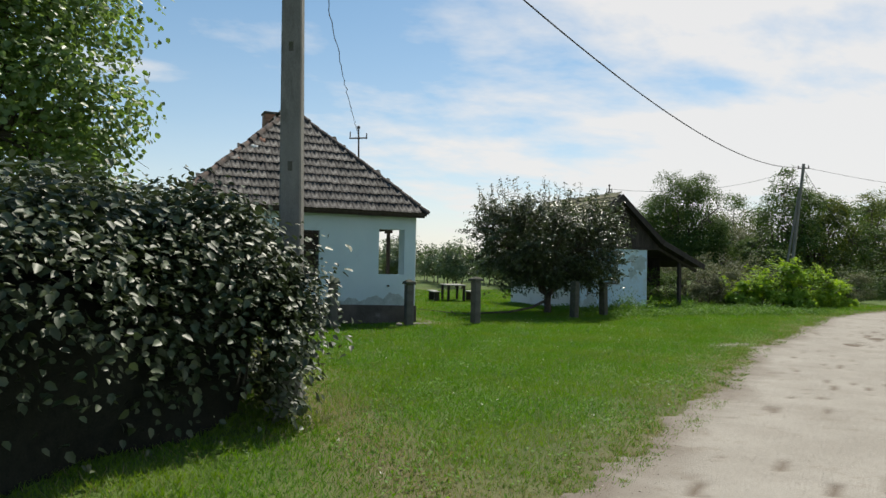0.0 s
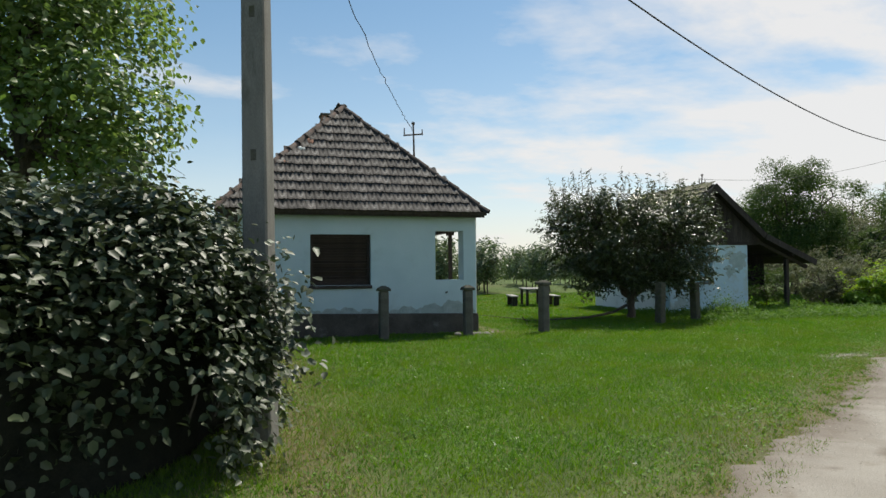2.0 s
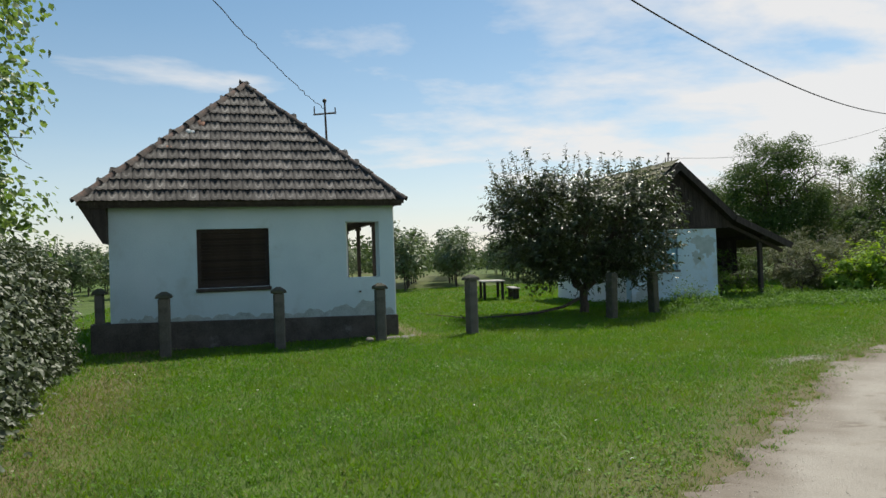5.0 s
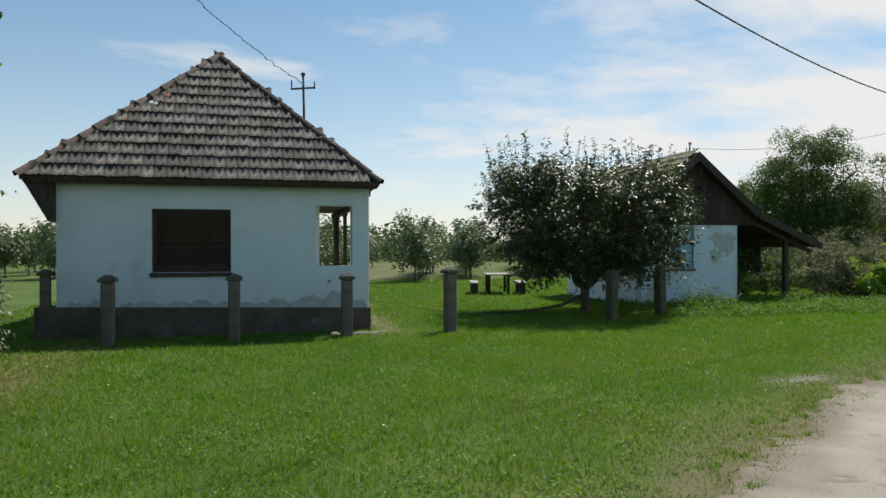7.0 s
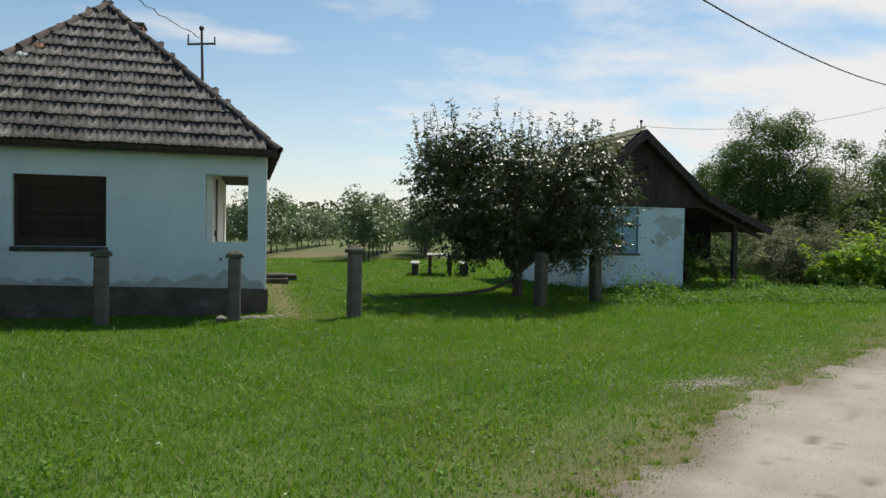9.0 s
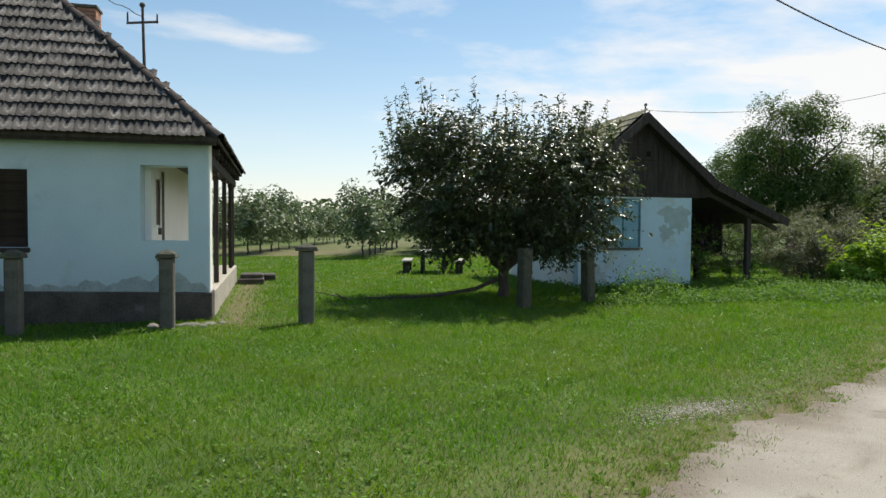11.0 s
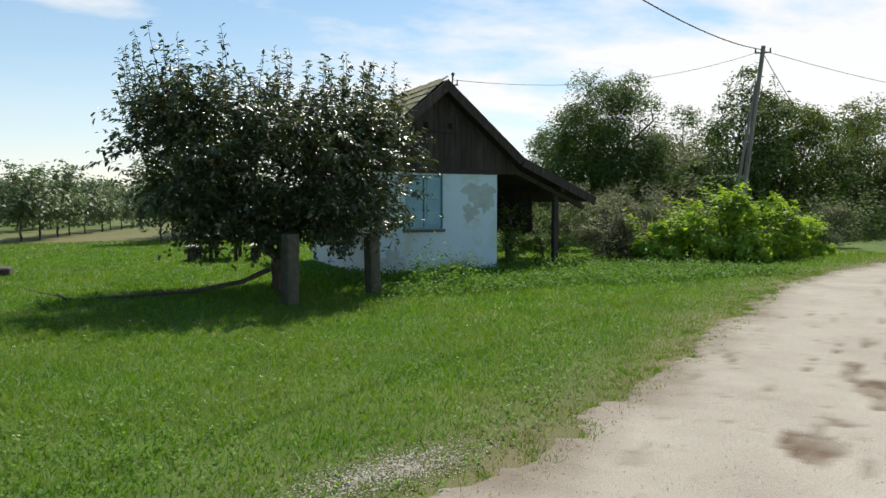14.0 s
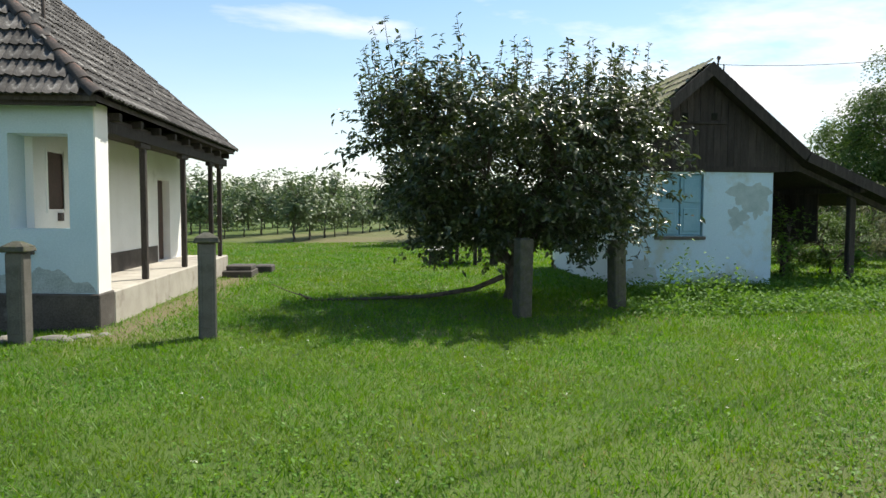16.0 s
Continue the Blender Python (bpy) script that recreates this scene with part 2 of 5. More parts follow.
def from_arrays(name, verts, faces, material, parent=None, smooth=False):
    """A mesh object from arrays; faces all of one size."""
    verts, faces = np.asarray(verts, dtype=np.float32), np.asarray(faces, dtype=np.int32)
    me = bpy.data.meshes.new(name)
    k = faces.shape[1]
    me.vertices.add(len(verts))
    me.vertices.foreach_set("co", verts.ravel())
    me.loops.add(faces.size)
    me.loops.foreach_set("vertex_index", faces.ravel())
    me.polygons.add(len(faces))
    me.polygons.foreach_set("loop_start", np.arange(0, faces.size, k, dtype=np.int32))
    me.polygons.foreach_set("loop_total", np.full(len(faces), k, dtype=np.int32))
    if smooth:
        me.polygons.foreach_set("use_smooth", np.ones(len(faces), dtype=bool))
    me.update(calc_edges=True)
    me.materials.append(material)
    ob = new(name, me)
    ob.parent = parent
    return ob


def part(name, bm, material, parent=None, label="", smooth=False):
    """Links a bmesh as one mesh object under a thing or a part."""
    me = bpy.data.meshes.new(name)
    if smooth:
        for f in bm.faces:
            f.smooth = True
    bm.to_mesh(me)
    bm.free()
    me.materials.append(material)
    ob = new(name, me)
    ob.parent = parent
    return tagged(ob, label)


def thing(name, label, category, group="", kind="", at=None):
    ob = new(name)
    ob.empty_display_size = 0.1
    if at is not None:
        ob.matrix_world = at
    return tagged(ob, label, category, group, kind)


def box(bm, x0, x1, y0, y1, z0, z1, bevel=0.0, m=None):
    vs = [bm.verts.new(p) for p in ((x0, y0, z0), (x1, y0, z0), (x1, y1, z0), (x0, y1, z0), (x0, y0, z1), (x1, y0, z1), (x1, y1, z1), (x0, y1, z1))]
    fs = [bm.faces.new([vs[i] for i in f]) for f in ((0, 3, 2, 1), (4, 5, 6, 7), (0, 1, 5, 4), (1, 2, 6, 5), (2, 3, 7, 6), (3, 0, 4, 7))]
    if bevel:
        es = list({e for f in fs for e in f.edges})
        r = bmesh.ops.bevel(bm, geom=es, offset=bevel, segments=1, affect="EDGES")
        vs = list({v for f in r["faces"] for v in f.verts} | {v for v in vs if v.is_valid})
    if m is not None:
        bmesh.ops.transform(bm, matrix=m, verts=vs)
    return vs


def boxed(name, dims, material, parent=None, label="", bevel=0.0, m=None):
    bm = bmesh.new()
    box(bm, *dims, bevel=bevel, m=m)
    return part(name, bm, material, parent, label)


def wall_grid(bm, us, zs, holes, a0, a1, axis="y"):
    """A wall of thickness a0..a1 with its openings cut through; us along the wall."""
    def P(u, a, z):
        return (u, a, z) if axis == "y" else (a, u, z)
    solid = {}
    for i in range(len(us) - 1):
        for j in range(len(zs) - 1):
            cu, cz = (us[i] + us[i + 1]) / 2, (zs[j] + zs[j + 1]) / 2
            solid[i, j] = not any(h[0] < cu < h[1] and h[2] < cz < h[3] for h in holes)
    def quad(*ps):
        bm.faces.new([bm.verts.new(p) for p in ps])
    for (i, j), s in solid.items():
        if not s:
            continue
        u0, u1, z0, z1 = us[i], us[i + 1], zs[j], zs[j + 1]
        quad(P(u0, a0, z0), P(u1, a0, z0), P(u1, a0, z1), P(u0, a0, z1))
        quad(P(u1, a1, z0), P(u0, a1, z0), P(u0, a1, z1), P(u1, a1, z1))
        if not solid.get((i - 1, j), False):
            quad(P(u0, a1, z0), P(u0, a0, z0), P(u0, a0, z1), P(u0, a1, z1))
        if not solid.get((i + 1, j), False):
            quad(P(u1, a0, z0), P(u1, a1, z0), P(u1, a1, z1), P(u1, a0, z1))
        if not solid.get((i, j - 1), False):
            quad(P(u0, a1, z0), P(u1, a1, z0), P(u1, a0, z0), P(u0, a0, z0))
        if not solid.get((i, j + 1), False):
            quad(P(u0, a0, z1), P(u1, a0, z1), P(u1, a1, z1), P(u0, a1, z1))
    bmesh.ops.remove_doubles(bm, verts=bm.verts, dist=0.0005)
    bmesh.ops.recalc_face_normals(bm, faces=bm.faces)


def tube_arrays(pts, radii, sides=6):
    pts = np.asarray(pts, float)
    n = len(pts)
    tang = np.gradient(pts, axis=0)
    tang /= np.linalg.norm(tang, axis=1)[:, None] + 1e-9
    ref = np.where(np.abs(tang[:, 2:3]) > 0.9, np.array([[1.0, 0, 0]]), np.array([[0, 0, 1.0]]))
    a = np.cross(tang, ref)
    a /= np.linalg.norm(a, axis=1)[:, None] + 1e-9
    b = np.cross(tang, a)
    ang = np.arange(sides) * 2 * np.pi / sides
    ring = a[:, None, :] * np.cos(ang)[None, :, None] + b[:, None, :] * np.sin(ang)[None, :, None]
    v = (pts[:, None, :] + ring * np.asarray(radii)[:, None, None]).reshape(-1, 3)
    f = []
    for i in range(n - 1):
        for k in range(sides):
            k2 = (k + 1) % sides
            f.append((i * sides + k, i * sides + k2, (i + 1) * sides + k2, (i + 1) * sides + k))
    return v, np.array(f)


def tubes(name, specs, material, parent=None, sides=6, smooth=True):
    vs, fs, o = [], [], 0
    for pts, radii in specs:
        v, f = tube_arrays(pts, radii, sides)
        vs.append(v)
        fs.append(f + o)
        o += len(v)
    return from_arrays(name, np.concatenate(vs), np.concatenate(fs), material, parent, smooth)


def leaf_arrays(pos, size, aspect=0.5, droop=0.3, r=None, up=0.35, out=None, ovate=False, along=None):
    """Folded leaves at pos, turned at random or facing along out; ovate ones have a rounded blade and a bent tip."""
    r = r or rng
    n = len(pos)
    d = r.normal(size=(n, 3))
    d[:, 2] = d[:, 2] * 0.6 - droop
    if along is not None:
        d = along + d * 0.45
    if out is None:
        nm = r.normal(size=(n, 3)) * (1 - up)
        nm[:, 2] += up * 1.6
    else:
        nm = out + r.normal(size=(n, 3)) * 0.34
        nm /= np.linalg.norm(nm, axis=1)[:, None] + 1e-9
        d -= nm * np.sum(d * nm, axis=1)[:, None]
    d /= np.linalg.norm(d, axis=1)[:, None] + 1e-9
    s = np.cross(d, nm)
    s /= np.linalg.norm(s, axis=1)[:, None] + 1e-9
    nn = np.cross(s, d)
    L = (size * r.uniform(0.65, 1.25, n))[:, None]
    W = L * aspect * 0.5
    i = np.arange(n)[:, None]
    if not ovate:
        mid = pos + d * L * 0.45
        v = np.stack([pos, mid + s * W + nn * W * 0.35, pos + d * L, mid - s * W + nn * W * 0.35], 1).reshape(-1, 3)
        f = np.concatenate([i * 4 + np.array([[0, 2, 1]]), i * 4 + np.array([[0, 3, 2]])])
        return v, f
    lo, hi = pos + d * L * 0.22 - nn * W * 0.1, pos + d * L * 0.62 - nn * W * 0.1
    tip = pos + d * L - nn * L * 0.14
    v = np.stack([pos, lo + s * W * 0.85 + nn * W * 0.3, hi + s * W * 0.8 + nn * W * 0.25, tip, hi - s * W * 0.8 + nn * W * 0.25, lo - s * W * 0.85 + nn * W * 0.3], 1).reshape(-1, 3)
    f = np.concatenate([i * 6 + np.array([q]) for q in ([0, 2, 1], [0, 3, 2], [0, 4, 3], [0, 5, 4])])
    return v, f


def branch(p0, p1, n=6, sag=0.0, wob=0.06, r=None):
    r = r or rng
    p0, p1 = np.asarray(p0, float), np.asarray(p1, float)
    t = np.linspace(0, 1, n)[:, None]
    p = p0 + (p1 - p0) * t
    ln = np.linalg.norm(p1 - p0)
    w = r.normal(size=(n, 3)) * wob * ln
    w[0] = w[-1] = 0
    p = p + w
    p[:, 2] += sag * np.sin(np.pi * t[:, 0]) * ln
    return p

# ---- ground and road ----
EDGE = np.array([(-60, -46.0), (-14, -18.6), (-4.46, -13.20), (-1.10, -11.16), (2.2, -8.75), (5.0, -6.9), (7.1, -5.65), (9.6, -4.3), (14.2, -1.5), (18.6, 0.3), (23.7, 1.55), (32, 3.0), (60, 5.5), (140, 8)])


def edge_distance(x, y):
    """Signed distance from the road's grassy edge: positive on the lawn, negative on the road."""
    p = np.stack([np.ravel(x), np.ravel(y)], 1)
    best = np.full(len(p), 1e9)
    side = np.ones(len(p))
    for a, b in zip(EDGE[:-1], EDGE[1:]):
        d = b - a
        t = np.clip(((p - a) @ d) / (d @ d), 0, 1)
        q = p - (a + t[:, None] * d)
        ln = np.hypot(q[:, 0], q[:, 1])
        s = d[0] * q[:, 1] - d[1] * q[:, 0]
        m = ln < best
        best[m], side[m] = ln[m], np.sign(s[m])
    return (best * side).reshape(np.shape(x))


def wave(x, y, s=1.0, o=0.0):
    return (np.sin(x * 1.7 * s + 1.3 + o) * np.cos(y * 1.3 * s + 0.4 + o) + 0.5 * np.sin(x * 4.1 * s - y * 3.3 * s + o) + 0.3 * np.sin(x * 9.3 * s + y * 7.9 * s + 2 * o)) / 1.8


def ground_z(x, y):
    d = edge_distance(x, y)
    k = np.clip((d - 0.2) / 2.5, 0, 1)
    far = np.clip((np.hypot(np.asarray(x) - 3, np.asarray(y)) - 12) / 25, 0, 1)
    under = -0.10 * np.clip((-d - 0.25) / 0.3, 0, 1) * np.clip((5.2 + d) / 0.3, 0, 1)
    return under + k * (0.02 * wave(np.asarray(x), np.asarray(y), 0.5) + 0.01) + 0.12 * far * k * (0.5 + 0.5 * wave(np.asarray(x), np.asarray(y), 0.07))


def axis_steps(lo, hi, step):
    near = np.arange(lo, hi + step, step)
    grow = np.cumsum(0.6 * 1.28 ** np.arange(28))
    return np.concatenate([lo - grow[::-1], near, hi + grow])


gx, gy = np.meshgrid(axis_steps(-16, 28, 0.4), axis_steps(-18, 32, 0.4), indexing="ij")
gz = ground_z(gx, gy)
ni, nj = gx.shape
gi = np.arange(ni * nj).reshape(ni, nj)
gf = np.stack([gi[:-1, :-1], gi[1:, :-1], gi[1:, 1:], gi[:-1, 1:]], -1).reshape(-1, 4)
M_SOIL = mat("lawn_turf", (0.040, 0.078, 0.012), (0.10, 0.15, 0.028), 0.95, 0.7, 110, 0.6, (0.16, 0.17, 0.06), (0.58, 0.72), 0.35, depth=0.03)
ground = from_arrays("ground", np.stack([gx, gy, gz], -1).reshape(-1, 3), gf, M_SOIL, smooth=True)
g_dry = np.clip((gy - 15) / 8, 0, 1) * np.clip(0.45 + 0.5 * wave(gx, gy, 0.16), 0, 0.85) * np.exp(-(((gx - 0.28 * (gy - 24) - 2.6) / 9.0) ** 2))
g_d = edge_distance(gx, gy)
g_dry = np.maximum(g_dry, np.exp(-np.abs(g_d - 0.0) * 1.7) * np.clip(0.85 + 0.4 * wave(gx, gy, 0.9), 0.3, 1))
g_dry = np.maximum(g_dry, 0.8 * np.exp(-(((gx + 5.2) / 0.6) ** 2)) * (gy < -2))
g_dry = np.maximum(g_dry, 0.95 * np.exp(-(((gx - 0.4) / 0.45) ** 2)) * ((gy > -0.9) & (gy < 7.5)))
at_dry = ground.data.attributes.new("dry", "FLOAT", "POINT")
at_dry.data.foreach_set("value", g_dry.ravel().astype(np.float32))
sn, sl = M_SOIL.node_tree.nodes, M_SOIL.node_tree.links
s_at = sn.new("ShaderNodeAttribute")
s_at.attribute_name = "dry"
s_mix = sn.new("ShaderNodeMixRGB")
s_b = sn["Principled BSDF"]
s_src = s_b.inputs["Base Color"].links[0].from_socket
s_mix.inputs[2].default_value = (0.165, 0.135, 0.075, 1)
sl.new(s_at.outputs["Fac"], s_mix.inputs[0])
sl.new(s_src, s_mix.inputs[1])
sl.new(s_mix.outputs[0], s_b.inputs["Base Color"])
tagged(ground, "short green mown lawn and fields, flat", "ground", kind="structure")

# road: pale compacted gravel, ragged at its grass edge, with damp potholes
M_ROAD = mat("pale_gravel", (0.262, 0.235, 0.195), (0.365, 0.335, 0.285), 0.95, 1.2, 90, 0.8, (0.22, 0.185, 0.14), (0.58, 0.76), 2.6, depth=0.012)
rn, rl = M_ROAD.node_tree.nodes, M_ROAD.node_tree.links
r_at = rn.new("ShaderNodeAttribute")
r_at.attribute_name = "damp"
r_mix = rn.new("ShaderNodeMixRGB")
r_b = rn["Principled BSDF"]
r_src = r_b.inputs["Base Color"].links[0].from_socket
r_mix.inputs[2].default_value = (0.105, 0.072, 0.045, 1)
rl.new(r_at.outputs["Fac"], r_mix.inputs[0])
rl.new(r_src, r_mix.inputs[1])
rl.new(r_mix.outputs[0], r_b.inputs["Base Color"])


def edge_at(s):
    seg = np.hypot(*np.diff(EDGE, axis=0).T)
    cum = np.concatenate([[0], np.cumsum(seg)])
    return np.stack([np.interp(s, cum, EDGE[:, 0]), np.interp(s, cum, EDGE[:, 1])], -1), cum[-1]


_, total = edge_at(np.zeros(1))
ss = np.unique(np.concatenate([np.arange(0, 40, 1.0), np.arange(40, 110, 0.07), np.arange(110, total, 1.0)]))
ep, _ = edge_at(ss)
for _i in range(60):
    ep[1:-1] = 0.25 * ep[:-2] + 0.5 * ep[1:-1] + 0.25 * ep[2:]
td = np.gradient(ep, axis=0)
td /= np.hypot(td[:, 0], td[:, 1])[:, None]
nr = np.stack([td[:, 1], -td[:, 0]], 1)
across = np.concatenate([np.arange(0, 4.4, 0.08), [4.6, 4.8, 5.0]])
rag = 0.09 * np.sin(ss * 0.9) + 0.07 * np.sin(ss * 1.9 + 0.6) + 0.05 * np.sin(ss * 6.3) + 0.05 * np.sin(ss * 3.7 + 1) + 0.03 * np.sin(ss * 11.1 + 2) + rng.normal(size=len(ss)) * 0.045 - 0.06
rx = ep[:, None, 0] + nr[:, None, 0] * (across[None] + rag[:, None] * (np.exp(-across[None] * 2.5) - np.exp((across[None] - 5.0) * 2.5)))
ry = ep[:, None, 1] + nr[:, None, 1] * (across[None] + rag[:, None] * (np.exp(-across[None] * 2.5) - np.exp((across[None] - 5.0) * 2.5)))
POTS = [(7.15, -7.40, 0.31, 0.19, 1.0), (9.40, -6.20, 0.42, 0.10, 0.9), (8.95, -6.70, 0.36, 0.17, 1.0), (10.8, -5.45, 0.35, 0.07, 0.8), (8.6, -6.95, 0.3, 0.09, 0.9), (7.75, -7.15, 0.12, 0.08, 0.9), (7.6, -7.7, 0.10, 0.07, 0.8),
        (12.5, -4.6, 0.3, 0.05, 0.5), (13.9, -3.8, 0.5, 0.05, 0.5), (15.5, -2.7, 0.6, 0.06, 0.45), (17.5, -1.6, 0.7, 0.08, 0.4), (20.5, -0.6, 0.8, 0.08, 0.4), (6.9, -5.95, 0.22, 0.06, 0.6), (8.0, -5.6, 0.25, 0.06, 0.6), (4.9, -7.9, 0.30, 0.07, 0.35), (6.0, -7.0, 0.28, 0.05, 0.5)]
damp = np.zeros_like(rx)
for px, py, pa, pb, deep in POTS:
    du, dv = rx - px, ry - py
    u, v = du * 0.86 + dv * 0.5, -du * 0.5 + dv * 0.86
    e = np.hypot(u / pa, v / pb) + 0.30 * wave(rx, ry, 2.2, px) + 0.22 * wave(rx, ry, 6.0, py)
    damp = np.maximum(damp, deep * np.clip((1.10 - e) / 0.22, 0, 1))
damp *= np.clip(0.78 + 0.5 * wave(rx, ry, 7.0, 1.0) + 0.3 * wave(rx, ry, 3.1, 2.0), 0.5, 1)
rs = random.Random(12)
for _k in range(240):
    along = rs.uniform(44, 84)
    c0, _t = edge_at(np.array([along]))
    j0 = int(np.argmin(np.abs(ss - along)))
    off = rs.uniform(0.1, 3.6)
    sx_, sy_ = ep[j0] + nr[j0] * off
    la, lb = rs.uniform(0.06, 0.26), rs.uniform(0.02, 0.05)
    du, dv = rx - sx_, ry - sy_
    u, v = du * td[j0][0] + dv * td[j0][1], -du * td[j0][1] + dv * td[j0][0]
    e = np.hypot(u / la, v / lb) + 0.3 * wave(rx, ry, 5.0, along)
    damp = np.maximum(damp, np.clip((1.1 - e) / 0.3, 0, 1) * rs.uniform(0.3, 0.75))
rz = 0.012 + 0.02 * np.sin(np.pi * across / 5.0)[None] + 0.006 * wave(rx, ry, 1.5) - 0.02 * damp
rz[:, 0] = -0.03
rz[:, -1] = -0.03
ri = np.arange(rx.size).reshape(rx.shape)
rf = np.stack([ri[:-1, :-1], ri[:-1, 1:], ri[1:, 1:], ri[1:, :-1]], -1).reshape(-1, 4)
road = from_arrays("road", np.stack([rx, ry, rz], -1).reshape(-1, 3), rf, M_ROAD, smooth=True)
verge = np.clip(1.15 - across[None] / 0.48 + 0.45 * wave(rx, ry, 1.3) + 0.25 * wave(rx, ry, 4.0, 1.0), 0, 1) * 0.72
damp = np.maximum(damp, verge * 0.8)
speck = rng.uniform(size=damp.shape)
damp = np.maximum(damp, np.where(speck > 0.994, 0.45, 0.0))
damp = np.clip(damp + 0.16 * np.clip(wave(rx, ry, 0.8, 3.0) - 0.2, 0, 1), 0, 1)
at_damp = road.data.attributes.new("damp", "FLOAT", "POINT")
at_damp.data.foreach_set("value", damp.ravel().astype(np.float32))
tagged(road, "pale unpaved gravel road with damp brown potholes", "road", kind="structure")

# ---- house ----
HX0, HX1, HY1 = -5.65, 0.0, 7.3
EAVE, PEAK = 2.93, 5.80
house = thing("house", "old single-storey village house with limewashed walls and clay-tiled hip roof", "house", kind="structure")
bm = bmesh.new()
wall_grid(bm, [HX0, -4.05, -2.64, -1.05, -0.33, HX1 - 0.02], [0.0, 1.2, 1.30, 2.39, 2.50, 2.90], [(-4.05, -2.64, 1.2, 2.39), (-1.05, -0.33, 1.30, 2.50)], 0.0, 0.42)
part("wall", bm, M_WALL, house, "pale blue limewashed front wall")
# white strip on the pier: its sunlit side put into the colour
boxed("wall", (HX1 - 0.02, HX1, 0.0, 0.42, 0.0, 2.90), M_WHITE, house, "corner pier facing the porch, coloured white as if sunlit")
bm = bmesh.new()
wall_grid(bm, [0.42, 0.80, 1.30, 5.6, 6.42, HY1], [0.0, 0.46, 1.55, 2.16, 2.34, 2.95], [(5.6, 6.42, 0.46, 2.16), (0.80, 1.30, 1.55, 2.34)], -1.35, -0.95, "x")
part("wall", bm, M_WHITE, house, "whitewashed porch wall")
boxed("wall", (HX0, HX0 + 0.4, 0.42, HY1, 0, 2.9), M_WHITE, house)
boxed("wall", (HX0, -0.95, HY1, HY1 + 0.4, 0, 2.9), M_WHITE, house)
boxed("ceiling", (HX0 + 0.4, -0.02, 0.42, HY1, 2.72, 2.78), M_DARKW, house, "dark boarded porch ceiling")
# plinth, slightly proud, its top a little higher at the far end
bm = bmesh.new()
vs = box(bm, -6.0, 0.03, -0.06, 0.45, -0.1, 0.47, bevel=0.015)
for v in bm.verts:
    if v.co.z > 0.2:
        v.co.z += 0.12 * (-v.co.x / 6.0) + 0.012 * math.sin(v.co.x * 3)
part("plinth", bm, M_PLINTH, house, "grey cement-rendered plinth")
boxed("porch_floor", (-0.95, 0.03, 0.452, 7.6, -0.1, 0.46), M_SLAB, house, "raised pale concrete porch slab", bevel=0.02)
boxed("skirting", (-0.952, -0.935, 0.46, 5.5, 0.46, 0.80), M_PLINTH, house, "dark grey painted skirting band")
# window with dark closed slatted shutter
win = part("window", (lambda b: (box(b, -4.05, -3.98, 0.10, 0.18, 1.2, 2.39), box(b, -2.71, -2.64, 0.10, 0.18, 1.2, 2.39), box(b, -3.98, -2.71, 0.10, 0.18, 2.32, 2.39), box(b, -3.98, -2.71, 0.10, 0.18, 1.2, 1.27), b)[-1])(bmesh.new()), M_SHUT, house, "wide window closed by dark brown slatted shutters")
slat_me = None
for i in range(17):
    s = boxed("slat", (-3.98, -2.71, -0.012, 0.012, -0.036, 0.036), M_SHUT, win, bevel=0.004) if slat_me is None else new("slat", slat_me)
    slat_me = s.data
    s.parent = win
    s.matrix_world = pose(0, 0.13 + 0.004 * (i % 3), 1.305 + i * 0.0625, 18 if i > 4 else (8, 20, 12, 26, 15)[i], 0, 0.25 * math.sin(i * 2.1) if i < 6 else 0)
boxed("shutter_back", (-4.0, -2.66, 0.19, 0.21, 1.2, 2.39), M_SHUT, win)
boxed("sill", (-4.08, -2.61, -0.06, 0.12, 1.12, 1.195), M_DARKW, house, "dark weathered window sill", bevel=0.015)
# porch wall window and door
pw = boxed("window", (-1.02, -0.965, 0.80, 1.30, 1.55, 2.34), M_BROWN, house, "narrow brown shuttered porch window")
boxed("frame", (-1.02, -0.935, 1.30, 1.345, 1.5, 2.38), M_WHITE, pw)
boxed("frame", (-1.02, -0.935, 0.755, 0.80, 1.5, 2.38), M_WHITE, pw)
door = boxed("door", (-1.15, -1.10, 5.6, 6.42, 0.46, 2.16), M_BROWN, house, "dark brown wooden door standing in a deep reveal")
for z0, z1 in ((0.6, 1.15), (1.25, 2.1)):
    for y0, y1 in ((5.70, 5.98), (6.04, 6.32)):
        boxed("panel", (-1.10, -1.08, y0, y1, z0, z1), M_BROWN, door, bevel=0.008)
boxed("meter_box", (-0.95, -0.90, 1.08, 1.18, 1.38, 1.50), M_STEEL, house, "small dark meter box under the porch window", bevel=0.006)
boxed("pipe", (-0.95, -0.91, 1.50, 1.54, 1.2, 2.5), M_CONC, house)
